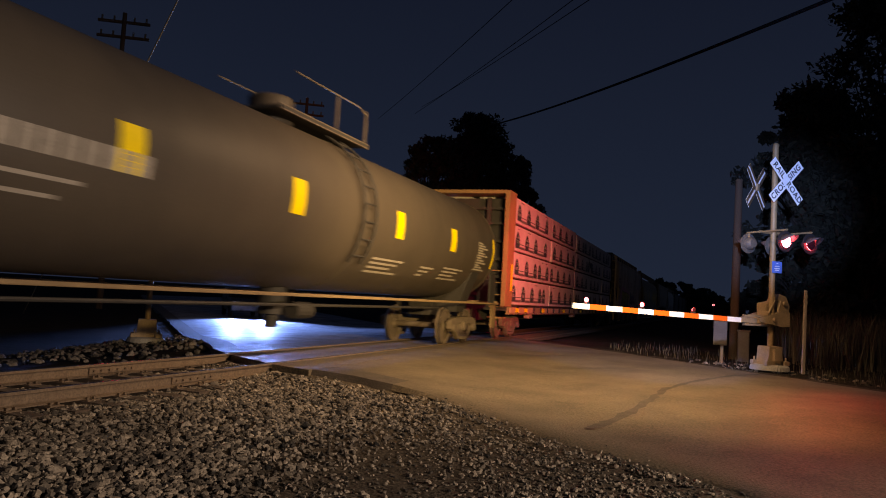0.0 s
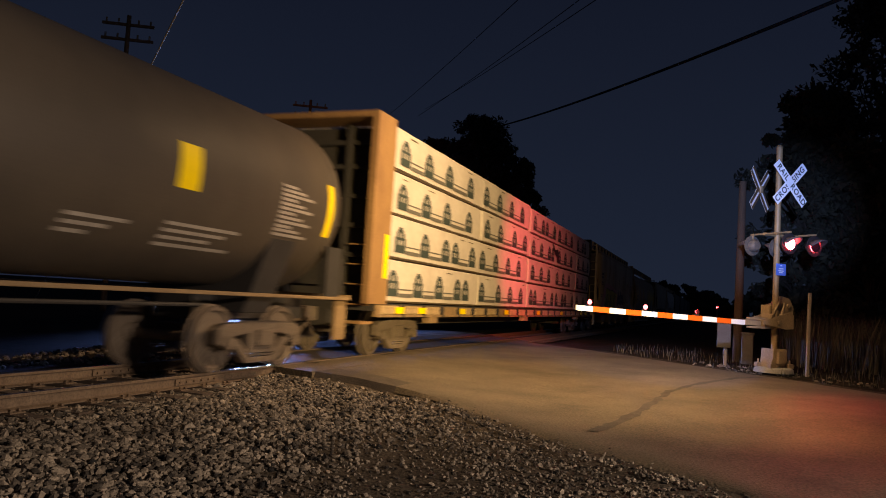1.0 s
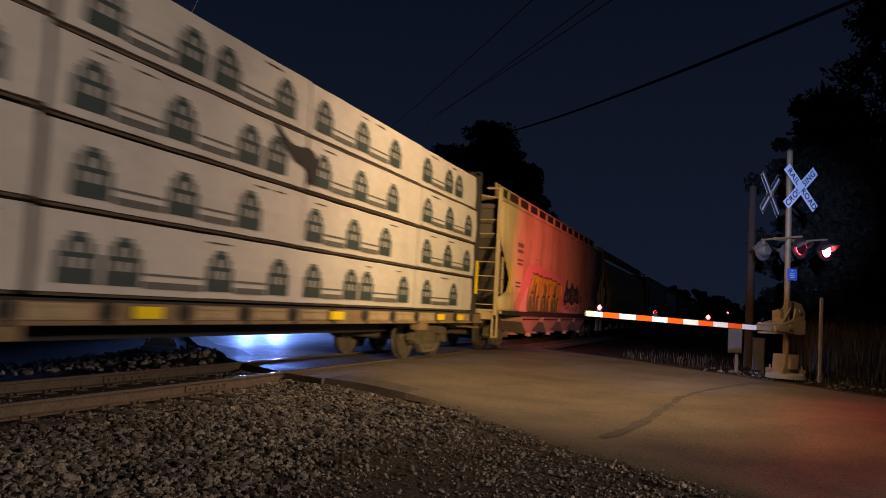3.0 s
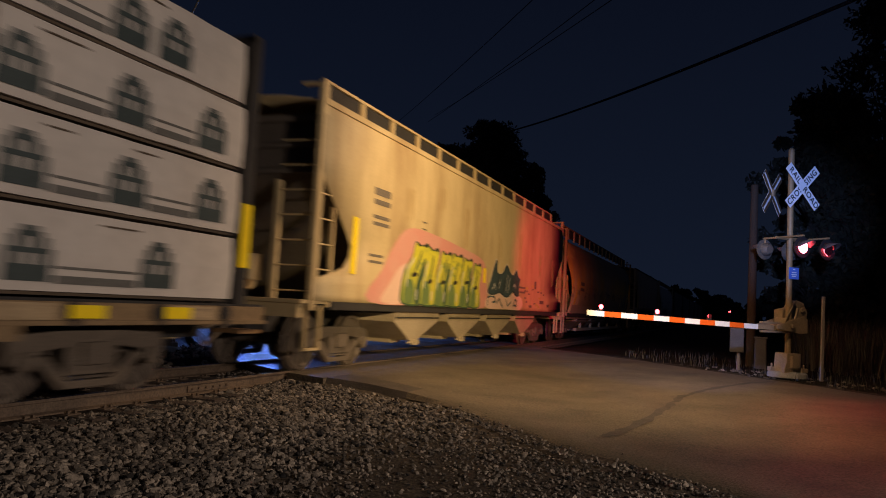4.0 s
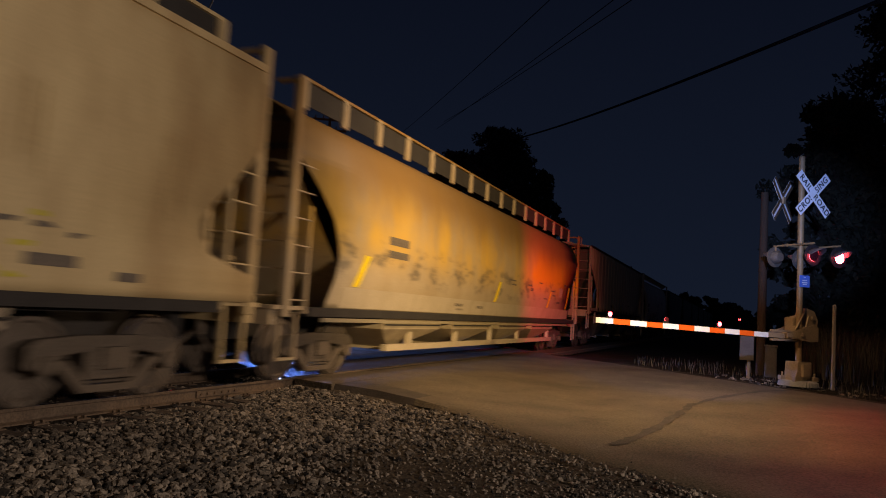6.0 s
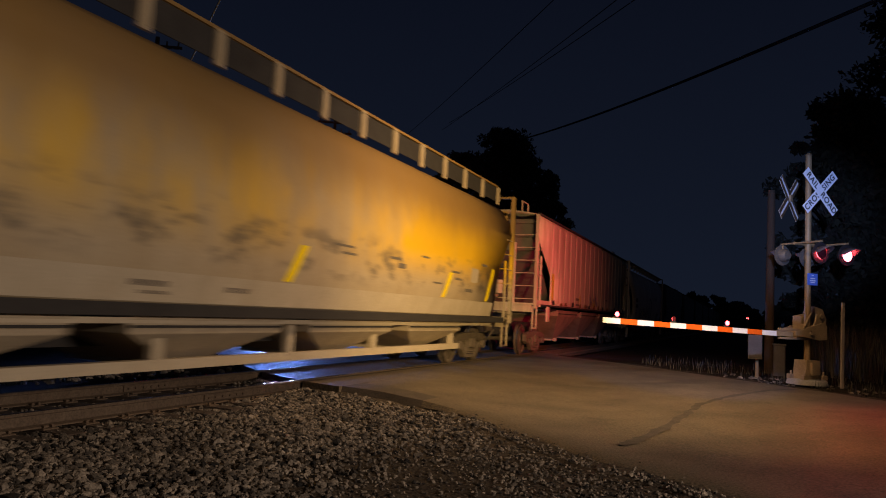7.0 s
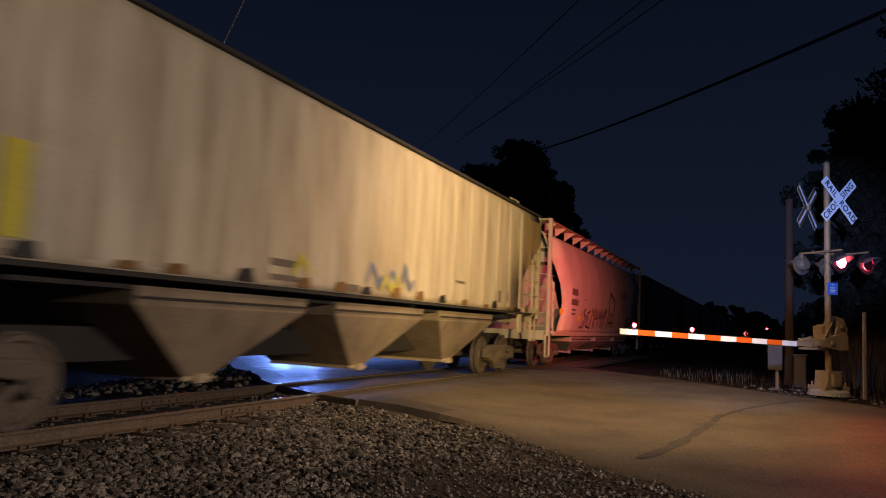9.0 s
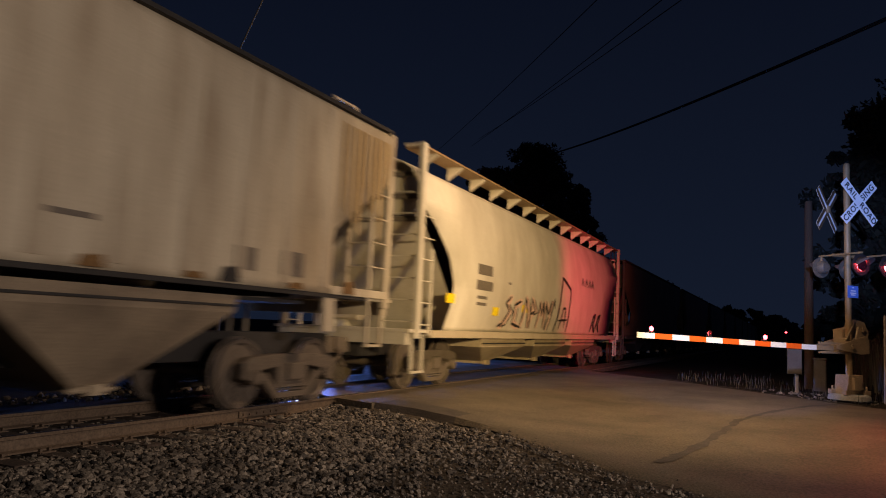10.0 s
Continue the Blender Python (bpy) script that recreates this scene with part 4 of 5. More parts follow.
            if style == "ribbed":
                part("end_sill", Shape().box((sx * 1.56, e * (L - cut / 2), zb + 0.06), (0.06, cut, 0.13)).box((sx * 1.52, e * (L - cut + 0.05), zb - 0.3), (0.06, 0.3, 0.55)), mat, car, bevel=0.006)
        make_truck(car, e * (L - 1.95))
        coupler(car, e * (L + 0.05), e)
    sl = Shape()
    for sx in (-1, 1):
        sl.box((sx * 1.52, 0, zb - (0.03 if style == "ribbed" else 0.07)), (0.10, length - 1.4, 0.06 if style == "ribbed" else 0.15))
    part("side_sill", sl, sill_mat or mat, car, bevel=0.006)
    part("centre_sill", Shape().box((0, 0, 0.86), (0.7, length, 0.42)).box((0, 0, zb - 0.16), (2.7, length - 4.4, 0.05)), M_NEAR_BLACK, car)
    # chutes
    span = length - 6.6
    w = span / bays
    for i in range(bays):
        yc = -span / 2 + (i + 0.5) * w
        c = Shape()
        t, lo, out = w * 0.40, 0.2 if style == "flat" else 0.26, 1.32 if style == "flat" else 0.9
        c.add([(-1.44, yc - t, zb - 0.14), (1.44, yc - t, zb - 0.14), (1.44, yc + t, zb - 0.14), (-1.44, yc + t, zb - 0.14),
               (-1.40, yc - t * .98, zb - 0.36), (1.40, yc - t * .98, zb - 0.36), (1.40, yc + t * .98, zb - 0.36), (-1.40, yc + t * .98, zb - 0.36),
               (-out, yc - lo, 0.46), (out, yc - lo, 0.46), (out, yc + lo, 0.46), (-out, yc + lo, 0.46)],
              [(0, 1, 5, 4), (1, 2, 6, 5), (2, 3, 7, 6), (3, 0, 4, 7), (4, 5, 9, 8), (5, 6, 10, 9), (6, 7, 11, 10), (7, 4, 8, 11)])
        chute = part("chute", c, chute_mat, car, bevel=0.01)
        g = Shape().box((0, yc, 0.43), (1.8, 0.46, 0.08)).box((out + 0.04, yc, 0.43), (0.10, 0.2, 0.12)).rod((out, yc - 0.3, 0.42), (out, yc + 0.3, 0.42), 0.025)
        c2 = Shape().box((1.435, yc, zb - 0.27), (0.03, t * 1.94, 0.03))
        part("chute_seam", c2, M_NEAR_BLACK, chute)
        part("outlet_gate", g, M_CHUTE, chute)
    # roof
    hatch = Shape().box((0, 0, zt + 0.17), (0.9, length - 1.6, 0.16))
    part("roof_hatch", hatch, mat, car, bevel=0.01)
    if rail == "panel":
        r = Shape()
        for sx in (-1, 1):
            r.box((sx * 1.16, 0, zt + 0.29), (0.02, length - 1.2, 0.40))
        part("walkway_grating", r, M_NEAR_BLACK, car, "dark roof walkway grating")
        pst = Shape().box((0, 0, 0), (0.06, 0.16, 0.5)).mesh("walkway_bracket", mat)
        y = -L + 0.7
        while y < L - 0.5:
            for sx in (-1, 1):
                part("walkway_bracket", pst, None, car, at=pose(sx * 1.19, y, zt + 0.26))
            y += 1.36
        for sx in (-1, 1):
            part("walkway_rail", Shape().box((sx * 1.19, 0, zt + 0.51), (0.05, length - 1.2, 0.05)), mat, car)
            if style == "flat":
                part("roof_edge", Shape().box((sx * 1.55, 0, zt - 0.03), (0.09, length - 0.2, 0.10)), mat, car)
    elif rail == "board":
        r = Shape()
        for sx in (-1, 1):
            r.box((sx * 1.32, 0, zt + 0.24), (0.46, length - 0.3, 0.04))
        part("running_board", r, M_GALV, car, "steel running board along the roof edge")
        pst = Shape().prism([(0, 0), (0.36, 0.24), (0.36, 0.28), (0, 0.28)], 0.06, "y", -0.03).mesh("bracket", mat)
        y = -L + 0.7
        while y < L - 0.5:
            part("bracket", pst, None, car, at=pose(1.16, y, zt - 0.06))
            y += 1.30
    else:
        r = Shape().box((1.54, 0, zt + 0.0), (0.10, length - 0.2, 0.06)).box((-1.54, 0, zt), (0.10, length - 0.2, 0.06))
        part("roof_edge", r, M_NEAR_BLACK, car)
        for e in (-1, 1):
            rl = Shape()
            for y in (0.3, 1.0):
                rl.box((0.9, e * (L - y), zt + 0.25), (0.04, 0.04, 0.42))
            rl.box((0.9, e * (L - 0.65), zt + 0.45), (0.04, 0.76, 0.04))
            part("roof_grab_rail", rl, mat, car)
    if style == "ribbed":
        n = 17
        rb = Shape().prism([(1.58, -0.11), (1.604, -0.07), (1.604, 0.07), (1.58, 0.11)], zt - zb - 0.22, "z", zb + 0.08).mesh("side_rib", mat)
        for i in range(n):
            y = -L + 2.0 + i * (length - 4.0) / (n - 1)
            part("side_rib", rb, None, body, at=pose(0, y, 0))
            part("side_rib", rb, None, body, at=pose(0, y, 0, 0, 0, 180))
    if pipe:
        s = Shape().box((1.25, 0.3, 0.48), (0.14, length - 7.6, 0.13))
        for y in (-5.6, -2.8, 0, 2.8, L - 4.0):
            s.box((1.28, y, 0.82), (0.10, 0.16, 0.62))
        s.box((1.40, 0, zb - 0.20), (0.06, length - 2.8, 0.07))
        part("discharge_pipe", s, M_H4S, car, "pale discharge pipe with brackets")
    CARS.append((car, y0))
    return car, body


def side_x(style, z, zb):
    """Outer face of the round shell at a height, a hair proud."""
    if style != "round":
        return 1.594
    pts = [(zb, 1.44), (zb + 0.5, 1.55), (zb + 1.1, 1.60), (zb + 1.7, 1.60), (zb + 2.3, 1.55), (zb + 2.75, 1.45)]
    for (a, va), (b, vb) in zip(pts, pts[1:]):
        if z <= b:
            return va + (vb - va) * (z - a) / (b - a) + 0.006
    return 1.45


def bent(name, parent, mat, y0, y1, z0, z1, style, zb, label="", lean=0.0):
    """A sheet that follows the car's side between two heights."""
    p, n = [], 8
    for i in range(n + 1):
        z = z0 + (z1 - z0) * i / n
        x = side_x(style, z, zb)
        p += [(x, y0 + lean * i / n, z), (x, y1 + lean * i / n, z)]
    return part(name, Shape().add(p, [(2 * i, 2 * i + 1, 2 * i + 3, 2 * i + 2) for i in range(n)]), mat, parent, label)


def stencils(body, style, zb, items):
    for y, z, w, h in items:
        bent("stencil_bar", body, M_FADED, y - w / 2, y + w / 2, z, z + h, style, zb)


def stroke(name, body, mat, pts, width, x, style="flat", zb=0.0, label=""):
    """A sprayed line through (y, z) points on the car's side."""
    fine = []
    for k, ((ya, za), (yb, zb_)) in enumerate(zip(pts, pts[1:])):
        fine += [(ya + (yb - ya) * t / 3, za + (zb_ - za) * t / 3) for t in range(3)]
    fine.append(pts[-1])
    v, m = [], len(fine)
    for i, (y, z) in enumerate(fine):
        a, b = fine[max(0, i - 1)], fine[min(m - 1, i + 1)]
        d = Vector((b[0] - a[0], b[1] - a[1])).normalized() * (width / 2) * (0.55 if i in (0, m - 1) else 1.0)
        for sgn in (-1, 1):
            yy, zz = y - sgn * d.y, z + sgn * d.x
            v.append((side_x("round", zz, zb) + 0.004 + x if style == "round" else x, yy, zz))
    return part(name, Shape().add(v, [(2 * i, 2 * i + 1, 2 * i + 3, 2 * i + 2) for i in range(m - 1)]), mat, body, label)


def graffiti_panel(body):
    """Pink cloud, lime and green letter shapes, and a teal tag on the tan hopper."""
    x = 1.594
    patch_on("paint_cloud", body, M_PINK, rounded([(-7.5, 1.27), (-4, 1.27), (-0.5, 1.27), (-0.35, 1.9), (-0.7, 2.52), (-2.6, 2.74), (-4.9, 2.88), (-5.9, 2.82), (-6.5, 2.45), (-7.0, 1.9)]), x, "pink spray-painted cloud")
    patch_on("paint_cloud", body, M_PALEPINK, rounded([(-7.0, 1.29), (-6.0, 1.29), (-5.7, 1.8), (-5.75, 2.1), (-6.2, 2.0), (-6.7, 1.6)]), x + 0.004, "pale pink spray paint")
    rng = random.Random(8)
    y = -5.9
    for i, w in enumerate((0.95, 0.78, 0.82, 0.86, 0.80, 0.72)):
        top, lean = 2.60 - 0.03 * i + rng.uniform(-.05, .05), rng.uniform(0.04, 0.16) if i else 0.30
        waist = 1.92 + rng.uniform(-.06, .06)
        outer = [(y - 0.08, 1.30), (y + w * 0.9, 1.29), (y + w * 0.98, 1.55), (y + w * 0.88, waist), (y + w * 0.96 + lean, top - 0.15), (y + w * 0.80 + lean, top + 0.02), (y + w * 0.5 + lean, top - 0.05), (y + 0.16 + lean, top), (y + 0.02 + lean, top - 0.3), (y - 0.02, waist), (y - 0.16, 1.6)]
        cy, cz = y + w / 2, 1.95
        patch_on("paint_outline", body, M_DEEPGREEN, rounded([(cy + (a - cy) * 1.10, cz + (b - cz) * 1.05) for a, b in outer]), x + 0.008 + 0.001 * (i % 2))
        patch_on("paint_letter_shape", body, M_LETTERS, rounded(outer), x + 0.014 + 0.001 * (i % 2))
        # darker feet, pale edge lights, a dark cap and a slit
        patch_on("paint_shade", body, M_GREEN, rounded([(y - 0.02, 1.32), (y + w * 0.40, 1.31), (y + w * 0.46, 1.6), (y + w * 0.3, 1.78), (y + 0.0, 1.72)]), x + 0.020)
        patch_on("paint_shade", body, M_LIME if i % 2 else M_DEEPGREEN, rounded([(y + w * 0.55, 1.32), (y + w * 0.80, 1.31), (y + w * 0.86, 1.7), (y + w * 0.74 + lean, 2.25), (y + w * 0.64 + lean, 2.2), (y + w * 0.60, 1.7)]), x + 0.020)
        stroke("paint_highlight", body, M_WHITEP, [(y + 0.03, 1.62), (y + 0.05, waist), (y + 0.10 + lean, top - 0.3)], 0.045, x + 0.0255)
        stroke("paint_highlight", body, M_WHITEP, [(y + w * 0.60, 1.36), (y + w * 0.62, 1.6)], 0.05, x + 0.0255)
        stroke("paint_outline", body, M_BLACK, [(y + 0.22 + lean, top - 0.005), (y + w * 0.40 + lean, top - 0.04)], 0.07, x + 0.0255)
        stroke("paint_outline", body, M_BLACK, [(y + w * 0.62 + lean, top - 0.03), (y + w * 0.84 + lean, top)], 0.07, x + 0.0255)
        stroke("paint_outline", body, M_DEEPGREEN, [(y + w * 0.42, waist - 0.05), (y + w * 0.48 + lean * 0.5, waist + 0.2), (y + w * 0.50 + lean, top - 0.15)], 0.07, x + 0.0255)
        stroke("paint_outline", body, M_BLACK, [(y + w * 0.30, waist - 0.1), (y + w * 0.62, waist - 0.06)], 0.10, x + 0.0275)
        y += w
    # teal tag: three peaked shapes joined, with pale edges and dark slits, over a pink wash
    patch_on("paint_cloud", body, M_PALEPINK, rounded([(-0.3, 1.27), (1.5, 1.26), (3.3, 1.27), (3.4, 1.62), (2.2, 1.75), (0.6, 1.7), (-0.2, 1.6)]), x + 0.004, "pale pink wash below the tag")
    tag = [(-0.25, 1.72), (0.0, 2.05), (0.35, 2.52), (0.52, 2.62), (0.56, 2.32), (0.9, 2.26), (1.2, 2.34), (1.5, 2.56), (1.78, 2.44), (2.0, 2.34), (2.3, 2.30), (2.62, 2.48), (2.80, 2.30), (3.1, 2.22), (2.95, 2.0), (3.0, 1.72), (2.6, 1.70), (2.3, 1.82), (1.9, 1.66), (1.4, 1.64), (0.9, 1.74), (0.3, 1.66)]
    patch_on("paint_outline", body, M_WHITEP, rounded([(1.4 + (a - 1.4) * 1.03, 2.0 + (b - 2.0) * 1.12) for a, b in tag], 2), x + 0.007)
    patch_on("paint_outline", body, M_BLACK, rounded([(1.4 + (a - 1.4) * 1.02, 2.0 + (b - 2.0) * 1.07) for a, b in tag], 2), x + 0.012)
    patch_on("paint_tag", body, M_TEAL, rounded(tag, 2), x + 0.017, "dark teal sprayed tag")
    for a in ([(0.1, 1.80), (0.35, 1.98), (0.45, 1.80)], [(1.5, 1.76), (1.62, 2.3)], [(1.75, 1.74), (1.88, 2.22)], [(2.32, 1.96), (2.5, 2.05), (2.55, 1.92)], [(0.75, 1.85), (0.9, 2.12)]):
        stroke("paint_highlight", body, M_WHITEP, a, 0.045, x + 0.0225)
    for a in ([(0.62, 1.76), (0.75, 2.24)], [(1.25, 1.74), (1.36, 2.28)], [(2.1, 1.86), (2.22, 2.26)], [(2.62, 1.86), (2.7, 2.2)]):
        stroke("paint_outline", body, M_BLACK, a, 0.06, x + 0.0225)
    for a in ([(-0.2, 1.34), (-0.25, 1.56), (0.1, 1.62), (0.45, 1.58), (0.55, 1.46), (0.2, 1.44)], [(0.6, 1.40), (0.9, 1.56), (1.1, 1.40), (1.3, 1.30)], [(1.6, 1.56), (1.8, 1.36), (2.2, 1.50)], [(2.4, 1.34), (2.6, 1.58), (2.85, 1.52), (2.75, 1.36), (2.5, 1.40)]):
        stroke("paint_outline", body, M_TEAL, a, 0.06, x + 0.010)


def build_train():
    tank_car(11.7)
    c = 37.3
    lumber_car(c, 24.35 - c, 50.1 - c, 23.55 - c, 50.52 - c)
    # tan hopper with graffiti
    a, b = 51.95, 71.0
    car, body = hopper("covered_hopper", "tan covered hopper with pink, green and teal graffiti", (a + b) / 2, b - a, M_H3, 1.24, 4.58, "flat", 4, M_CHUTE, M_NEAR_BLACK, 1.22, "panel")
    graffiti_panel(body)
    stencils(body, "flat", 1.24, [(-7.15, 3.3, 0.7, 0.14), (-7.15, 3.12, 0.7, 0.1), (-7.15, 2.85, 0.7, 0.07), (-7.15, 2.72, 0.7, 0.07), (-7.3, 2.12, 0.6, 0.05), (-7.3, 2.0, 0.6, 0.05), (-5.0, 3.05, 0.25, 0.03), (-5.0, 2.9, 0.25, 0.03),
                                  (3.4, 1.95, 0.9, 0.06), (3.5, 1.8, 0.7, 0.06), (5.2, 2.0, 0.26, 0.26), (6.2, 1.5, 0.6, 0.12), (3.0, 1.45, 0.7, 0.1), (7.2, 1.4, 0.35, 0.1), (4.6, 1.35, 0.4, 0.08)])
    patch_on("reflector", body, M_YELLOW, [(-8.32, 1.75), (-8.12, 1.75), (-8.08, 2.77), (-8.28, 2.77)], 1.6, "yellow reflective sticker")
    patch_on("reflector", body, M_YELLOW, rect(-0.75, 1.95, -0.5, 2.35), 1.61, "yellow reflective sticker")
    rng = random.Random(6)
    for k in range(16):
        y, z = 3.7 + rng.uniform(0, 2.8), 1.35 + rng.uniform(0, 0.75)
        patch_on("paint_stroke", body, M_FADED if k % 3 else M_LIME, [(y, z), (y + rng.uniform(.1, .3), z + 0.02), (y + rng.uniform(.1, .32), z + 0.07), (y + 0.02, z + 0.06)], 1.592)
    for y, z, h in ((-6.0, 3.2, .5), (-2.4, 3.1, .7), (0.6, 2.9, .5), (2.9, 2.8, .9), (5.6, 2.7, .6), (-4.2, 3.6, .4), (7.6, 2.5, .7)):
        for k in range(4):
            a, w, low = y + 0.11 * k + rng.uniform(-.03, .03), rng.uniform(.02, .06), z - rng.uniform(0, .35)
            patch_on("rust_stain", body, M_STREAK, [(a, low), (a + w * 0.5, low - 0.06), (a + w, z + h * 0.5), (a + w * 0.8, z + h), (a + 0.01, z + h * 0.9)], 1.5895)
    # round-sided hopper, stained yellow
    a, b = 71.75, 93.4
    car, body = hopper("covered_hopper", "round-sided grey covered hopper stained yellow with pale lower sill", (a + b) / 2, b - a, M_H4, 1.22, 4.44, "round", 4, M_CHUTE, M_NEAR_BLACK, 1.5, "panel", True)
    bent("lower_side_band", body, M_H4S, -9.0, 9.2, 1.24, 1.60, "round", 1.22, "pale lower side band")
    for y in (-8.6, -0.5, 5.6, 8.55):
        bent("reflector", body, M_YELLOW, y - 0.11, y + 0.11, 1.62, 2.2 if y < 8 else 2.48, "round", 1.22, "yellow reflective sticker", 0.34)
    stencils(body, "round", 1.22, [(-3.2, 1.42, 0.6, 0.07), (-3.1, 1.33, 0.5, 0.04), (-1.6, 1.40, 0.5, 0.07), (1.0, 2.3, 0.7, 0.04), (1.2, 2.18, 0.5, 0.04), (3.0, 2.25, 0.5, 0.05), (3.3, 2.1, 0.35, 0.10), (4.4, 2.4, 0.4, 0.04), (6.2, 2.2, 0.5, 0.05), (6.4, 2.05, 0.4, 0.05), (5.2, 1.9, 0.5, 0.04), (8.2, 2.5, 0.4, 0.06), (-7.0, 2.5, 0.9, 0.16), (-7.0, 2.25, 0.9, 0.14), (7.2, 1.8, 0.5, 0.08)])
    bent("stencil_frame", body, M_H4S, 7.25, 7.75, 2.05, 2.4, "round", 1.22)
    # ribbed hopper
    a, b = 96.05, 115.3
    # near-black sill here paints the unlit gap below the body
    car, body = hopper("covered_hopper", "weathered grey rib-sided covered hopper with rust streaks", (a + b) / 2, b - a, M_H5, 1.71, 4.66, "ribbed", 3, M_DULLCHUTE, M_NEAR_BLACK, 1.82, "edge")
    stencils(body, "flat", 1.71, [(-3.4, 2.0, 0.7, 0.10), (-3.4, 1.8, 0.7, 0.08), (5.8, 1.9, 0.4, 0.3), (3.2, 2.2, 0.6, 0.06), (-1.5, 1.75, 0.5, 0.12), (6.8, 1.9, 0.5, 0.34)])
    patch_on("reflector", body, M_LIME, rect(-7.75, 1.9, -7.45, 2.8), 1.612, "faded yellow sticker")
    rng = random.Random(12)
    for i in range(15):
        y = -7.6 + i * 1.1 + rng.uniform(-.3, .3)
        h = rng.uniform(.08, .22)
        patch_on("dirt_patch", body, M_RUST if i % 3 else M_BLACK, [(y, 1.73), (y + 0.35, 1.73), (y + 0.3, 1.73 + h), (y + 0.05, 1.73 + h * 0.8)], 1.612)
    for pts, mat in (([(-1.05, 1.95), (-0.9, 2.28), (-0.72, 2.1), (-0.62, 1.88), (-0.5, 2.1)], M_BLUETAG), ([(-0.5, 1.84), (-0.3, 2.1), (-0.1, 1.84), (0.1, 2.12), (0.25, 1.84)], M_LIME),
                     ([(-0.35, 1.9), (-0.1, 2.2), (0.1, 1.95)], M_BLUETAG), ([(0.28, 2.0), (0.42, 2.36), (0.52, 2.08), (0.66, 1.9), (0.8, 2.1)], M_BLUETAG), ([(-3.2, 1.9), (-3.0, 2.2), (-2.8, 1.95)], M_LIME)):
        stroke("paint_tag", body, mat, pts, 0.10, 1.612)
    for k in range(9):
        a, w, low = 7.9 + 0.17 * k, rng.uniform(.05, .13), rng.uniform(2.7, 3.7)
        patch_on("rust_stain", body, M_STREAK, [(a, low), (a + w * 0.5, low - 0.1), (a + w, low + 0.4), (a + w, 4.4), (a, 4.42)], 1.6075)
    # cream round hopper with black sprayed letters
    a, b = 116.45, 135.2
    car, body = hopper("covered_hopper", "cream round-sided covered hopper with black sprayed lettering", (a + b) / 2, b - a, M_H6, 1.20, 4.52, "round", 3, M_CHUTE, M_H4S, 1.6, "board")
    stencils(body, "round", 1.20, [(-6.0, 2.5, 0.9, 0.24), (-6.0, 2.15, 1.0, 0.22), (-6.1, 1.95, 0.6, 0.07), (-6.1, 1.8, 0.6, 0.07), (-4.3, 2.4, 0.2, 0.06)])
    for y, z in ((-7.84, 1.78), (-5.15, 1.6), (-3.0, 1.75)):
        bent("reflector", body, M_YELLOW, y - 0.22, y + 0.22, z, z + 0.2, "round", 1.20, "yellow spray patch")
    rng = random.Random(4)
    letters = ([(0.42, 0.80), (0.15, 0.62), (0.38, 0.45), (0.10, 0.12), (-0.12, 0.05)], [(0.5, 0.72), (0.12, 0.60), (0.10, 0.14), (0.46, 0.06)], [(0.05, 0.02), (0.25, 0.84), (0.40, 0.5), (0.5, 0.04)],
               [(0.08, 0.04), (0.10, 0.84), (0.38, 0.5), (0.10, 0.42)], [(0.02, 0.06), (0.16, 0.78), (0.28, 0.4), (0.42, 0.80), (0.52, 0.06)], [(0.06, 0.82), (0.26, 0.46), (0.48, 0.86), (0.20, 0.02)])
    y = -4.7
    for k, pts in enumerate(letters):
        line = [(y + a * 1.35, 1.30 + b * 1.02) for a, b in pts]
        stroke("paint_stroke", body, M_PALEPINK, [(a + 0.09, b) for a, b in line], 0.20, 0.004, "round", 1.20)
        stroke("paint_stroke", body, M_BLACK, line, 0.075, 0.008, "round", 1.20)
        stroke("paint_stroke", body, M_BLACK, [(a + 0.24, b - 0.02) for a, b in line[1:]], 0.055, 0.008, "round", 1.20)
        y += 0.70
    # tall box letter, a short one and small marks above
    stroke("paint_stroke", body, M_BLACK, [(0.0, 1.28), (0.25, 1.9), (0.55, 2.95), (1.0, 2.82), (1.55, 2.62), (1.45, 2.0), (1.4, 1.28)], 0.10, 0.008, "round", 1.20)
    stroke("paint_stroke", body, M_BLACK, [(0.5, 1.35), (0.75, 2.0), (1.0, 2.02), (1.05, 1.4)], 0.08, 0.008, "round", 1.20)
    stroke("paint_stroke", body, M_BLACK, [(0.3, 1.62), (1.3, 1.66)], 0.07, 0.012, "round", 1.20)
    stroke("paint_stroke", body, M_BLACK, [(-0.45, 2.0), (-0.25, 2.25), (-0.2, 1.95)], 0.07, 0.008, "round", 1.20)
    for a in (4.6, 5.3):
        stroke("paint_stroke", body, M_BLACK, [(a, 1.30), (a + 0.2, 1.85), (a + 0.55, 1.95), (a + 0.3, 1.6), (a + 0.65, 1.32)], 0.13, 0.008, "round", 1.20)
    for a in (2.9, 3.4, 3.9, 4.3):
        stroke("paint_stroke", body, M_BLACK, [(a, 2.85), (a + 0.2, 3.12), (a + 0.3, 2.85)], 0.07, 0.008, "round", 1.20)
    # the rest of the train, far down the line
    a, b = 136.3, 155.1
    hopper("covered_hopper", "dark brown covered hopper far down the train", (a + b) / 2, b - a, M_DARKCAR, 1.22, 4.5, "flat", 4, M_NEAR_BLACK, M_NEAR_BLACK, 1.6, "edge")
    src = CARS[-1][0]
    y = b + 1.1
    for i in range(8):
        yc = y + 9.4
        far = copy_thing(src, pose(XC, yc, 0))
        CARS.append((far, yc))
        WHEELS.extend(o for o in far.children_recursive if o.name.startswith("wheelset"))
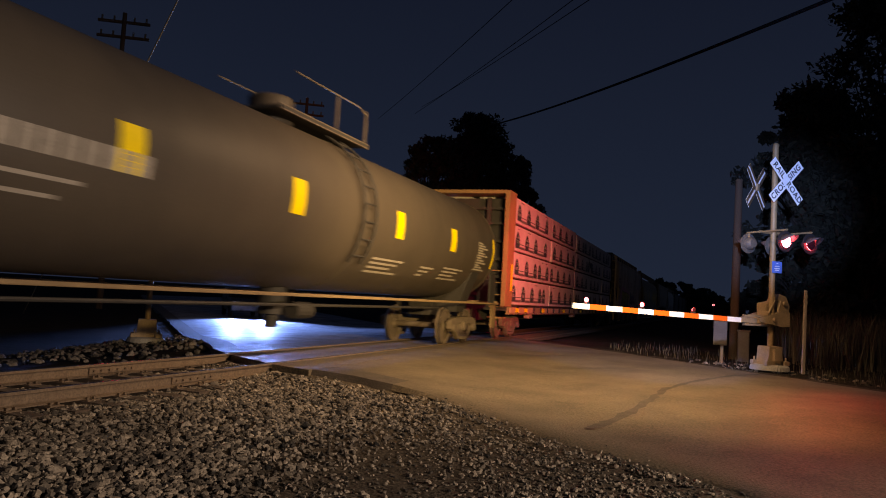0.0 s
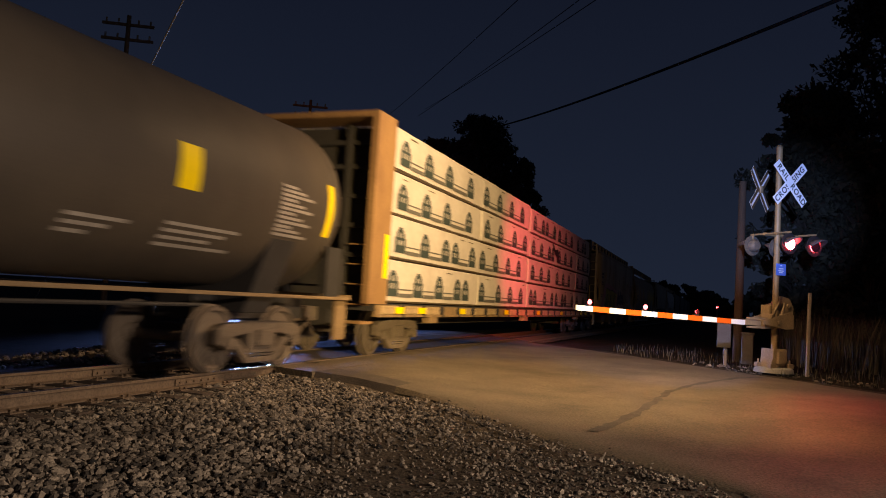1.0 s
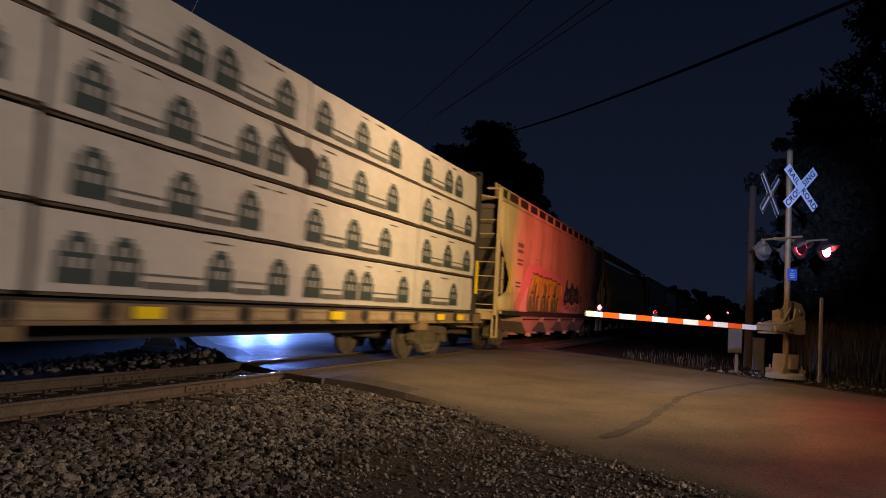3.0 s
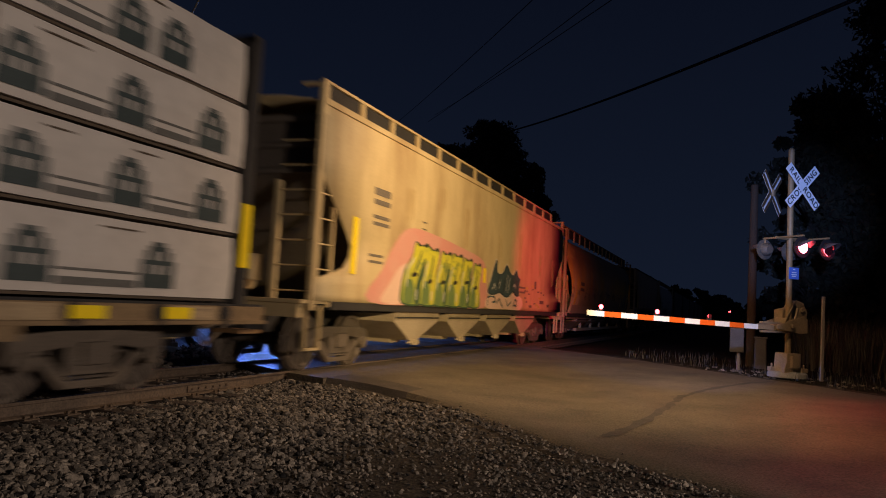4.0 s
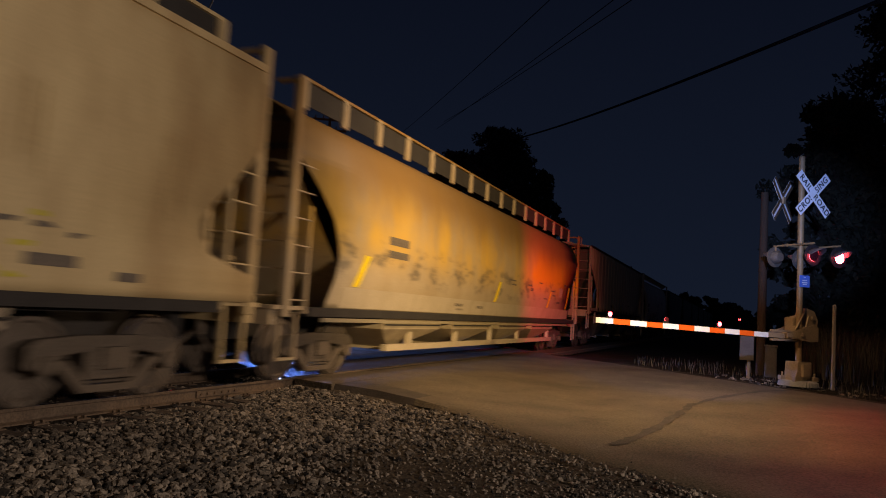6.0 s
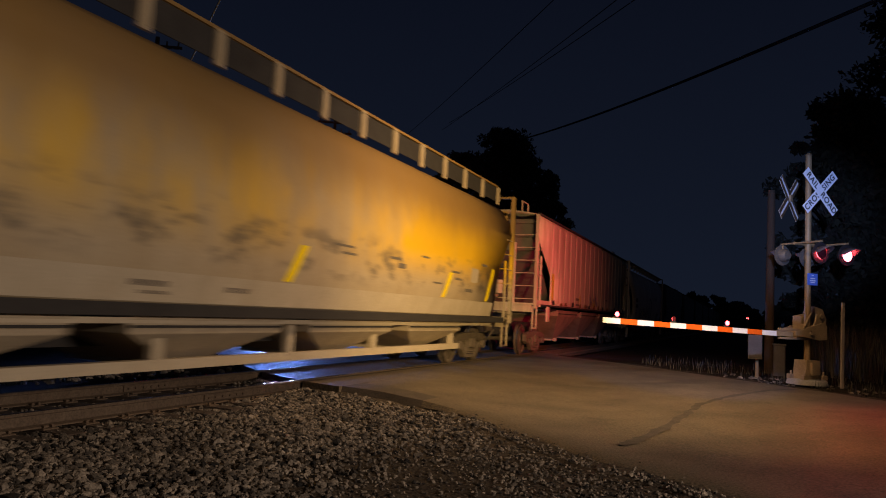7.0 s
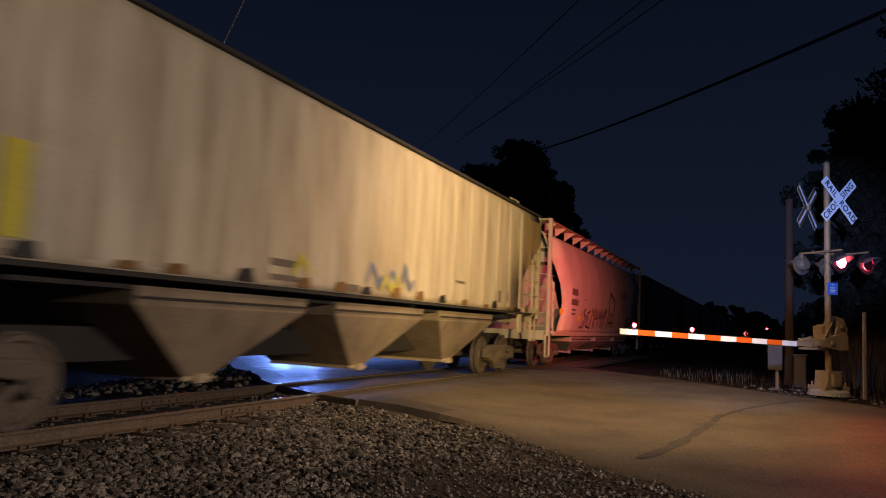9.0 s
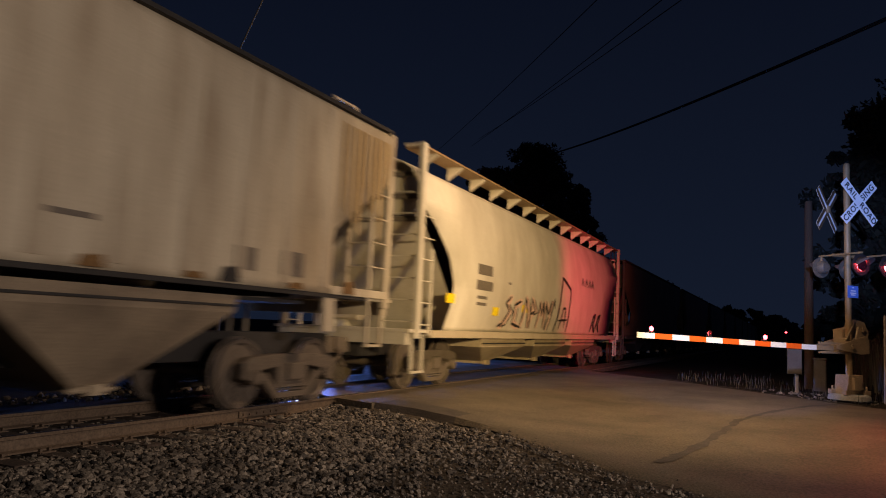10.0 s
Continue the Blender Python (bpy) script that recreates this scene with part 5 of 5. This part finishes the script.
        y = yc + 9.4 + 1.1


# ================= crossing signal =================
MAST = (1.30, 18.75, 0.07)
FACE = math.degrees(math.atan2(-0.733, 0.68))     # way the signs face, degrees from +x
LENSES = []


def text_mesh(words, size):
    cu = bpy.data.curves.new("lettering", "FONT")
    cu.body, cu.size, cu.align_x, cu.align_y, cu.extrude, cu.space_character = words, size, "CENTER", "CENTER", 0.002, 1.12
    cu.offset = 0.003
    ob = bpy.data.objects.new("lettering", cu)
    scene.collection.objects.link(ob)
    me = bpy.data.meshes.new_from_object(ob.evaluated_get(bpy.context.evaluated_depsgraph_get()))
    bpy.data.objects.remove(ob)
    me.materials.clear()
    me.materials.append(M_LETTER)
    return me


def crossbuck(root, z, out, flip, lettered, skew=0):
    """Two crossed blades facing +y of the signal's space if flip is 1, -y otherwise."""
    buck = part("crossbuck", Shape().box((0, 0, 0), (0.10, 0.05, 0.16)), M_ALU, root, "white crossed railroad sign", at=pose(0.0, 0, z) @ pose(0, 0, 0, 0, 0, 0 if flip < 0 else 180) @ pose(0, -out, 0, 0, 0, skew))
    for k, (a, words) in enumerate(((45, ("CROS", "SING")), (-45, ("RAIL", "ROAD")))):
        blade = part("blade", Shape().box((0, -0.03 - 0.006 * k, 0), (1.26, 0.006, 0.225)), M_SIGN, buck, at=pose(0, 0, 0, 0, -a, 0))
        if lettered:
            for w, x in zip(words, (-0.335, 0.335)):
                lt = part("lettering", text_mesh(w, 0.195), None, blade, at=pose(x, -0.0355 - 0.006 * k, 0, 90, 0, 0))
        for m in (M_SIGNBACK,):
            part("blade_back", Shape().box((0, -0.022 - 0.006 * k, 0), (1.26, 0.008, 0.225)), m, blade)
            part("blade_strip", Shape().box((0, -0.0155 - 0.006 * k, 0), (1.22, 0.004, 0.055)), M_SIGN, blade, "pale reflective strip on the back")
    return buck


def signal(name, label, at, gate, live):
    """Local space: +x along the gate arm's far side, -y towards oncoming traffic."""
    root = thing(name, label, "crossing signal", "crossing signals", at=at)
    part("foundation", Shape().lathe([(0.0, 0.0), (0.44, 0.0), (0.42, 0.10), (0.36, 0.13), (0.0, 0.13)], 20), M_CONC, root, "round concrete footing", bevel=0.01)
    b = Shape().prism([(-0.24, 0.12), (0.24, 0.12), (0.20, 0.55), (-0.20, 0.55)], 0.36, "y", -0.18)
    for x in (-0.27, 0.27):
        for y in (-0.2, 0.2):
            b.box((x, y, 0.17), (0.16, 0.10, 0.10)).rod((x, y, 0.2), (x, y, 0.30), 0.022, 8)
    b.box((0.0, -0.21, 0.36), (0.22, 0.08, 0.28))
    part("base_casting", b, M_ALU, root, "aluminium junction-box base", bevel=0.015)
    part("mast", Shape().rod((0, 0, 0.5), (0, 0, 5.26), 0.068, 18).lathe([(0.072, 5.26), (0.05, 5.30), (0.001, 5.31)], 18), M_GALV, root, "galvanised mast", smooth=True)
    crossbuck(root, 4.36, 0.30, -1, True)
    crossbuck(root, 4.32, 0.52, 1, False, 20)
    # flashers: two ends of the crossarm, a lamp before and behind at each
    arm = Shape().rod((-0.42, 0, 3.18), (0.42, 0, 3.18), 0.035, 10)
    for x in (-0.38, 0.38):
        arm.rod((x, -0.74, 3.18), (x, 0.42, 3.18), 0.022, 8).rod((x, -0.66, 3.18), (x, -0.66, 3.04), 0.022, 8).rod((x, 0.36, 3.18), (x, 0.36, 3.04), 0.022, 8)
    part("crossarm", arm, M_GALV, root)
    for x, phase in ((-0.38, 0), (0.38, 1)):
        for side, y in ((-1, -0.70), (1, 0.38)):
            m = pose(x, y, 2.92) @ (pose(0, 0, 0) if side < 0 else pose(0, 0, 0, 0, 0, 180))
            f = Shape().lathe([(0.235, -0.005), (0.237, 0.0), (0.235, 0.012), (0.15, 0.014), (0.15, 0.10), (0.10, 0.17), (0.001, 0.18)], 28, "y")
            f.add(*_ring(0.155, 0.235, -0.004, 28))
            fl = part("flasher", f, M_LAMPBLACK if side < 0 else M_LAMPBACK, root, "round flasher with background disc", at=m, smooth=True)
            h = Shape()
            n, rows = 16, []
            for i in range(n + 1):
                a = math.radians(8 + 164 * i / n)
                d = 0.32 * max(0.05, math.sin(a)) ** 0.8
                rows += [(0.158 * math.cos(a), 0, 0.158 * math.sin(a)), (0.158 * math.cos(a), -d, 0.158 * math.sin(a) - 0.03)]
            h.add(rows, [(2 * i, 2 * i + 2, 2 * i + 3, 2 * i + 1) for i in range(n)])
            hood = part("hood", h, M_HOOD, fl, smooth=True)
            hm = hood.modifiers.new("plate", "SOLIDIFY")
            hm.thickness = 0.004
            d = Shape().lathe([(0.001, -0.022), (0.08, -0.018), (0.138, -0.002)], 24, "y", 0)
            d2 = Shape().lathe([(0.138, 0.002), (0.08, 0.018), (0.001, 0.022)], 24, "y")
            d.add(d2.v, d2.f, 1)
            lens = part("lens", d, [M_RED if live else M_REDFAR, M_REDOFF], fl, "red lamp lens", at=pose(0, -0.02, 0), smooth=True)
            if live:
                LENSES.append((lens, phase if side < 0 else 1 - phase))
    # notice plate
    bl = part("notice_plate", Shape().box((0.05, -0.085, 2.38), (0.30, 0.008, 0.27)), M_BLUE, root, "blue notice plate with unreadable print", bevel=0.0)
    for z, w in ((2.47, 0.06), (2.40, 0.14), (2.35, 0.16), (2.31, 0.12)):
        part("print_bar", Shape().box((0.05, -0.091, z), (w, 0.004, 0.022)), M_SIGN, bl)
    if gate:
        g = Shape()
        g.prism([(-0.08, 1.04), (0.50, 1.02), (0.66, 1.14), (0.70, 1.50), (0.58, 1.72), (0.32, 1.78), (0.22, 1.60), (-0.08, 1.54)], 0.26, "y", 0.10)
        g.rod((0.50, 0.09, 1.55), (0.50, 0.05, 1.55), 0.06, 14).box((0.0, 0.10, 1.2), (0.3, 0.3, 0.3))
        part("gate_mechanism", g, M_ALU, root, "aluminium gate drive housing", bevel=0.03)
        cw = Shape()
        for y in (-0.16, 0.42):
            cw.prism([(-0.50, 1.10), (-0.50, 1.18), (0.28, 1.40), (0.42, 1.34), (0.42, 1.02), (0.20, 1.00)], 0.03, "y", y)
        cw.box((0.34, 0.13, 1.20), (0.16, 0.55, 0.22)).rod((-0.06, -0.2, 1.16), (-0.06, 0.48, 1.16), 0.05, 12)
        for z in (1.02, 1.22):
            cw.box((-0.42, 0.0, z), (0.80, 0.10, 0.05))
        cw.rod((-0.15, -0.06, 1.30), (0.05, -0.06, 1.62), 0.025).rod((0.1, -0.06, 1.2), (0.22, -0.06, 1.6), 0.03)
        part("counterweight_arm", cw, M_ALU, root, bevel=0.008)
        tip, stub = -5.42, -0.92
        rise = 0.024
        ga = part("gate_arm", Shape().prism([(-0.45, 1.06), (-0.45, 1.17), (stub, 1.165), (stub, 1.065)], 0.05, "y", -0.03), M_ALU, root, "red and white striped gate arm, lowered", bevel=0.004)
        n = 11
        w = (stub - tip) / n
        for i in range(n):
            x1 = stub - i * w
            x0 = x1 - w
            z0, z1 = 1.115 + rise * (stub - x1), 1.115 + rise * (stub - x0)
            hh = 0.055
            part("stripe", Shape().prism([(x1, z0 - hh), (x1, z0 + hh), (x0, z1 + hh), (x0, z1 - hh)], 0.035, "y", -0.022), M_SIGN if i % 2 == 0 else M_SIGNRED, ga, "white stripe" if i % 2 == 0 else "red stripe")
        for k, x in enumerate((tip + 0.32, tip + 1.72, tip + 3.12)):
            z = 1.115 + rise * (stub - x) + 0.055
            hl = part("arm_lamp", Shape().box((x, 0, z + 0.02), (0.10, 0.06, 0.04)).rod((x, 0.02, z + 0.03), (x, 0.06, z + 0.10), 0.012), M_LAMPBLACK, ga)
            d = Shape().lathe([(0.001, -0.026), (0.04, -0.018), (0.05, 0.0)], 16, "y", 0)
            d2 = Shape().lathe([(0.05, 0.002), (0.04, 0.018), (0.001, 0.026)], 16, "y")
            d.add(d2.v, d2.f, 1)
            lens = part("lens", d, [M_REDS, M_REDOFF], hl, "red marker lamp", at=pose(x, -0.03, z + 0.085), smooth=True)
            if k:
                LENSES.append((lens, k - 1))
    return root


def _ring(r0, r1, y, n):
    p = [(r * math.cos(2 * math.pi * i / n), y, r * math.sin(2 * math.pi * i / n)) for r in (r0, r1) for i in range(n)]
    return p, [(i, (i + 1) % n, n + (i + 1) % n, n + i) for i in range(n)]


def build_signals():
    turn = 42.9
    signal("crossing_signal", "railroad crossing signal with crossbuck, red flashers and lowered striped gate", pose(*MAST, 0, 0, turn), True, True)
    signal("crossing_signal", "railroad crossing signal seen beneath the train across the track", pose(-12.7, 14.3, -0.18, 0, 0, turn + 180), False, False)


# ================= roadside =================
def build_roadside():
    p = Shape().rod((0, 0, -0.3), (0.02, 0.0, 5.25), 0.13, 14, 0.10)
    tagged(part("utility_pole", p, M_WOOD, smooth=True, at=pose(0.62, 23.0, 0)), "old brown timber utility pole behind the signal", "pole")
    b = thing("meter_box", "grey metal meter box on a short post", "utility box", at=pose(0.23, 20.6, 0))
    part("box", Shape().box((0, 0, 0.80), (0.34, 0.22, 0.62)), M_CABINET, b, bevel=0.015)
    part("box_door", Shape().box((0, -0.115, 0.80), (0.28, 0.012, 0.54)), M_CABINET, b)
    part("post", Shape().rod((0.05, 0.02, -0.2), (0.05, 0.02, 0.52), 0.045, 10), M_GALV, b)
    c = thing("relay_cabinet", "pale utility cabinet beside the timber pole", "utility box", at=pose(0.86, 22.3, 0.0))
    part("cabinet", Shape().box((0, 0, 0.42), (0.30, 0.34, 0.84)), M_CABINET, c, bevel=0.03)
    part("lid", Shape().box((0, 0, 0.86), (0.34, 0.38, 0.05)), M_CABINET, c, bevel=0.01)
    tagged(part("marker_post", Shape().box((0, 0, 0.85), (0.075, 0.05, 2.1)).box((0, 0, 1.88), (0.07, 0.045, 0.05)), M_STAKE, at=pose(2.02, 18.95, 0.05, 0, 0.6, 35), bevel=0.01), "slim faded marker post beside the signal", "marker post")
    for x, y in ((4.6, 24.0), (7.6, 26.5)):
        tagged(part("fence_post", Shape().rod((0, 0, -0.2), (0, 0, 1.35), 0.035, 8), M_WOOD, at=pose(x, y, 0)), "thin dark fence post in the reeds", "fence post", "reed fence posts")


def build_far_lamp():
    far = thing("distant_signal", "distant railway signal mast with a small red lamp", "signal", at=pose(0.15, 72, -0.2))
    part("mast", Shape().rod((0, 0, 0), (0, 0, 2.6), 0.06, 8), M_GALV, far)
    part("lamp_head", Shape().box((0, 0.05, 2.25), (0.3, 0.16, 0.5)), M_LAMPBLACK, far, bevel=0.02)
    part("lens", _moved(Shape().lathe([(0.001, -0.05), (0.06, -0.045), (0.09, -0.03)], 12, "y"), (0, 0, 2.28)), M_REDS, far, "small red lamp")


def build_grass():
    rng = np.random.default_rng(9)
    v, f = [], []

    def blade(x, y, z, h, w):
        a, lean = rng.uniform(0, 6.28), rng.uniform(-0.25, 0.25, 2) * h
        dx, dy = math.cos(a) * w, math.sin(a) * w
        o = len(v)
        v.extend([(x - dx, y - dy, z), (x + dx, y + dy, z), (x + dx * .7 + lean[0] * .4, y + dy * .7 + lean[1] * .4, z + h * 0.6), (x - dx * .7 + lean[0] * .4, y - dy * .7 + lean[1] * .4, z + h * 0.6), (x + lean[0], y + lean[1], z + h)])
        f.extend([(o, o + 1, o + 2, o + 3), (o + 3, o + 2, o + 4)])
    for _ in range(15000):
        x, y = rng.uniform(2.2, 26), rng.uniform(21.5, 34)
        if ROAD_N[0] * x + ROAD_N[1] * y < FAR_EDGE + 3.8 + 0.5 * math.sin(x * 1.3):
            continue
        blade(x, y, ground_z(x, y), rng.uniform(0.8, 1.7), rng.uniform(0.008, 0.02))
    for _ in range(2600):
        x, y = rng.uniform(-3, 12), rng.uniform(14, 26)
        d = ROAD_N[0] * x + ROAD_N[1] * y - FAR_EDGE
        if 0.05 < d < 4:
            blade(x, y, ground_z(x, y), rng.uniform(0.05, 0.28), 0.008)
    me = bpy.data.meshes.new("reed_grass")
    me.from_pydata(v, [], f)
    me.materials.append(M_GRASS)
    tagged(new("reed_grass", me), "tall dry reeds and weeds beside the road", "grass", kind="stuff")


def tree(x, y, height, spread, trunk, seed, low=0.25, leaf=0.3, clumps=60, per=90, group="roadside trees"):
    rng = np.random.default_rng(seed)
    root = thing("tree", "dark leafy tree in silhouette against the night sky", "tree", group, at=pose(x, y, -0.1))
    t = Shape()
    pts = [Vector((0, 0, 0))]
    for i in range(1, 7):
        pts.append(Vector((rng.uniform(-.03, .03) * height * i / 6, rng.uniform(-.03, .03) * height * i / 6, height * 0.8 * i / 6)))
    for i in range(6):
        t.rod(pts[i], pts[i + 1], trunk * (1 - i / 6.6), 9, trunk * (1 - (i + 1) / 6.6))
    centres = []
    for k in range(clumps):
        h = height * (low + (1 - low) * rng.random() ** 0.8)
        u = (h / height - low) / (1 - low)
        rad = spread * (0.30 + 0.85 * math.sin(math.pi * min(1, 0.15 + 0.80 * u))) * rng.uniform(0.35, 1.0)
        a = rng.uniform(0, 6.28)
        c = Vector((rad * math.cos(a), rad * math.sin(a), h))
        centres.append(c)
        if k % 2 == 0:
            base = pts[min(5, max(1, int(u * 5)))]
            t.rod(base, base.lerp(c, 0.55) + Vector((0, 0, 0.02 * height)), trunk * 0.3, 6, trunk * 0.16)
            t.rod(base.lerp(c, 0.55) + Vector((0, 0, 0.02 * height)), c, trunk * 0.16, 5, trunk * 0.05)
    part("trunk", t, M_BARK, root, "dark bark trunk and limbs")
    v, f = [], []
    for c in centres:
        size = spread * rng.uniform(0.10, 0.30)
        for _ in range(per):
            d = rng.normal(size=3)
            d *= size * rng.random() ** 0.4 / np.linalg.norm(d) * np.array((1, 1, 0.75))
            q = np.array(c) + d
            e1, e2 = rng.normal(size=3), rng.normal(size=3)
            e1 *= leaf / np.linalg.norm(e1)
            e2 *= leaf * 0.55 / np.linalg.norm(e2)
            o = len(v)
            v.extend([tuple(q - e1), tuple(q + e2), tuple(q + e1), tuple(q - e2)])
            f.append((o, o + 1, o + 2, o + 3))
    me = bpy.data.meshes.new("crown")
    me.from_pydata(v, [], f)
    me.materials.append(M_LEAF)
    part("crown", me, None, root, "loose dark green foliage")
    return root


def build_trees():
    # behind the train
    tree(-26.6, 68, 17.0, 3.2, 0.3, 23, 0.3, 0.21, 150, 120)
    tree(-21.9, 67, 19.0, 3.9, 0.35, 21, 0.3, 0.21, 180, 120)
    tree(-18.6, 66, 16.0, 2.8, 0.3, 22, 0.3, 0.21, 130, 110)
    tree(-16.9, 66, 12.0, 2.4, 0.3, 24, 0.3, 0.21, 90, 110)
    # tall trees behind the signal
    for k, (x, y, h, s) in enumerate(((8.6, 46, 19.5, 4.6), (4.6, 42, 13.0, 3.0), (12.5, 42, 19, 5.0), (17, 45, 21, 5.5), (6.6, 38, 9.5, 3.4), (10.5, 36, 9.5, 3.4), (14.5, 37, 11, 4.0), (22, 44, 19, 5.5))):
        tree(x, y, h, s, 0.3, 40 + k, 0.12, 0.22, 150, 100)
    # far line of trees along the railway
    for k in range(11):
        tree(-14 + 1.5 * k + (k % 3), 150 + 22 * (k % 5) + 12 * k, 7.0 + 2.5 * ((k * 7) % 5) / 4, 4.5, 0.3, 70 + k, 0.1, 0.7, 26, 70, "far trees")
    for k in range(5):
        tree(2.6 + 1.0 * k, 58 + 7 * k, 3.0 + 0.5 * k, 2.2, 0.15, 90 + k, 0.08, 0.3, 26, 80, "far trees")


def cable(name, label, a, b, sag, r, mat=None):
    s, n = Shape(), 28
    a, b = Vector(a), Vector(b)
    p = [a.lerp(b, i / n) - Vector((0, 0, sag * 4 * (i / n) * (1 - i / n))) for i in range(n + 1)]
    s.tube(p, r)
    tagged(part(name, s, mat or M_WIRE, smooth=True), label, "cable", "overhead cables")


def build_wires():
    def at(d, dist):
        return Vector((0, 0, EYE_Z)) + Vector(d).normalized() * dist
    # thick cable from over the road to the trees behind the train
    a, b = at((-0.2833, 0.929, 0.2376), 60), at((0.0361, 0.926, 0.376), 26)
    cable("cable", "thick black overhead cable", b + (b - a) * 0.9, a + (a - b) * 0.15, 1.0, 0.055)
    for d0, d1, r in (((-0.4167, 0.8766, 0.2405), (-0.2635, 0.8846, 0.3848), 0.02), ((-0.3608, 0.8959, 0.259), (-0.1732, 0.906, 0.3859), 0.02), ((-0.37, 0.894, 0.25), (-0.19, 0.90, 0.3855), 0.02)):
        a, b = at(d0, 70), at(d1, 34)
        cable("cable", "thin dark overhead wire", b + (b - a) * 0.9, a + (a - b) * 0.12, 0.4, r)
    a, b = at((-0.6536, 0.7042, 0.2772), 19), at((-0.621, 0.7051, 0.3423), 17.6)
    cable("guy_wire", "pale stranded guy wire", a + (a - b) * ((a.z + 0.3) / (b.z - a.z)), b + (b - a) * 4, 0.0, 0.018, M_CHAIN)
    for d, dist, top in (((-0.5067, 0.8293, 0.2356), 58, 1.2), ((-0.6713, 0.6749, 0.3065), 44, 0.8)):
        q = at(d, dist)
        pole = thing("line_pole", "dark timber line pole with crossarms beyond the train", "pole", "line poles", at=pose(q.x, q.y, -0.3))
        h = q.z + top
        part("shaft", Shape().rod((0, 0, 0), (0, 0, h), 0.16, 10, 0.11), M_WOOD, pole)
        for k in range(2):
            cr = Shape().box((0, 0, h - 0.5 - k * 0.8), (2.6, 0.12, 0.14), turn=Matrix.Rotation(radians(30), 3, "Z"))
            part("pole_crossarm", cr, M_WOOD, pole)
            for x in (-1.1, -0.5, 0.5, 1.1):
                part("insulator", Shape().rod((x * 0.87, x * 0.5, h - 0.45 - k * 0.8), (x * 0.87, x * 0.5, h - 0.2 - k * 0.8), 0.05, 8), M_CABINET, pole)


def build_vehicle():
    """The dark car that waits across the track, seen through the gap under the train."""
    car = thing("waiting_car", "dark car waiting across the track with headlights on", "car", at=pose(-23.6, 33.6, -0.34, 0, 0, 42.9))
    b = Shape().prism([(-2.2, 0.35), (-2.2, 0.85), (-1.9, 0.95), (-0.9, 1.02), (-0.2, 1.5), (1.4, 1.52), (2.1, 1.05), (2.25, 0.9), (2.25, 0.35)], 1.7, "x", -0.85)
    part("body", b, M_CARPAINT, car, bevel=0.06)
    part("windscreen", Shape().box((0, -0.58, 1.27), (1.4, 0.02, 0.62), turn=Matrix.Rotation(radians(-56), 3, "X")), M_GLASS, car)
    w = Shape().lathe([(0.001, -0.1), (0.2, -0.1), (0.32, -0.09), (0.33, 0.0), (0.32, 0.09), (0.2, 0.1), (0.001, 0.1)], 20, "x").mesh("wheel", M_RUBBER, True)
    for x in (-0.78, 0.78):
        for y in (-1.4, 1.4):
            part("wheel", w, None, car, at=pose(x, y, 0.34))
    for x in (-0.62, 0.62):
        part("headlight", Shape().box((x, -2.21, 0.74), (0.30, 0.04, 0.14)), M_HEAD, car, "lit white headlight", bevel=0.01)


def motions():
    # the train runs steadily towards the viewer's side
    for car, y0 in CARS:
        walk(car, [(0, pose(XC, y0, 0)), (5, pose(XC, y0 - SPEED * 5, 0)), (10, pose(XC, y0 - SPEED * 10, 0))])
    step = math.degrees(SPEED / 0.50 / 15)
    for w in WHEELS:
        y = w.location.y
        walk(w, [(k / 15, pose(0, y, 0.50, k * step, 0, 0)) for k in range(151)])
    # the lamps take turns: each lens turns its lit or its dark face out
    for lens, phase in LENSES:
        p = lens.location.copy()
        rows, lit, angle = [], phase == 0, 0 if phase == 0 else 180
        rows.append((0, pose(*p, 0, 0, angle)))
        t = 0.30
        while t < 9.95:
            for k in range(4):
                rows.append((t - 0.07 + k / 30, pose(*p, 0, 0, angle + 60 * k)))
            angle += 180
            t += 0.6555
        if rows[-1][0] < 10:
            rows.append((10, pose(*p, 0, 0, angle)))
        walk(lens, rows)


build_ground()
build_road()
build_track()
build_train()
build_signals()
build_roadside()
build_far_lamp()
build_vehicle()
build_trees()
build_wires()
build_grass()
build_gravel()
motions()
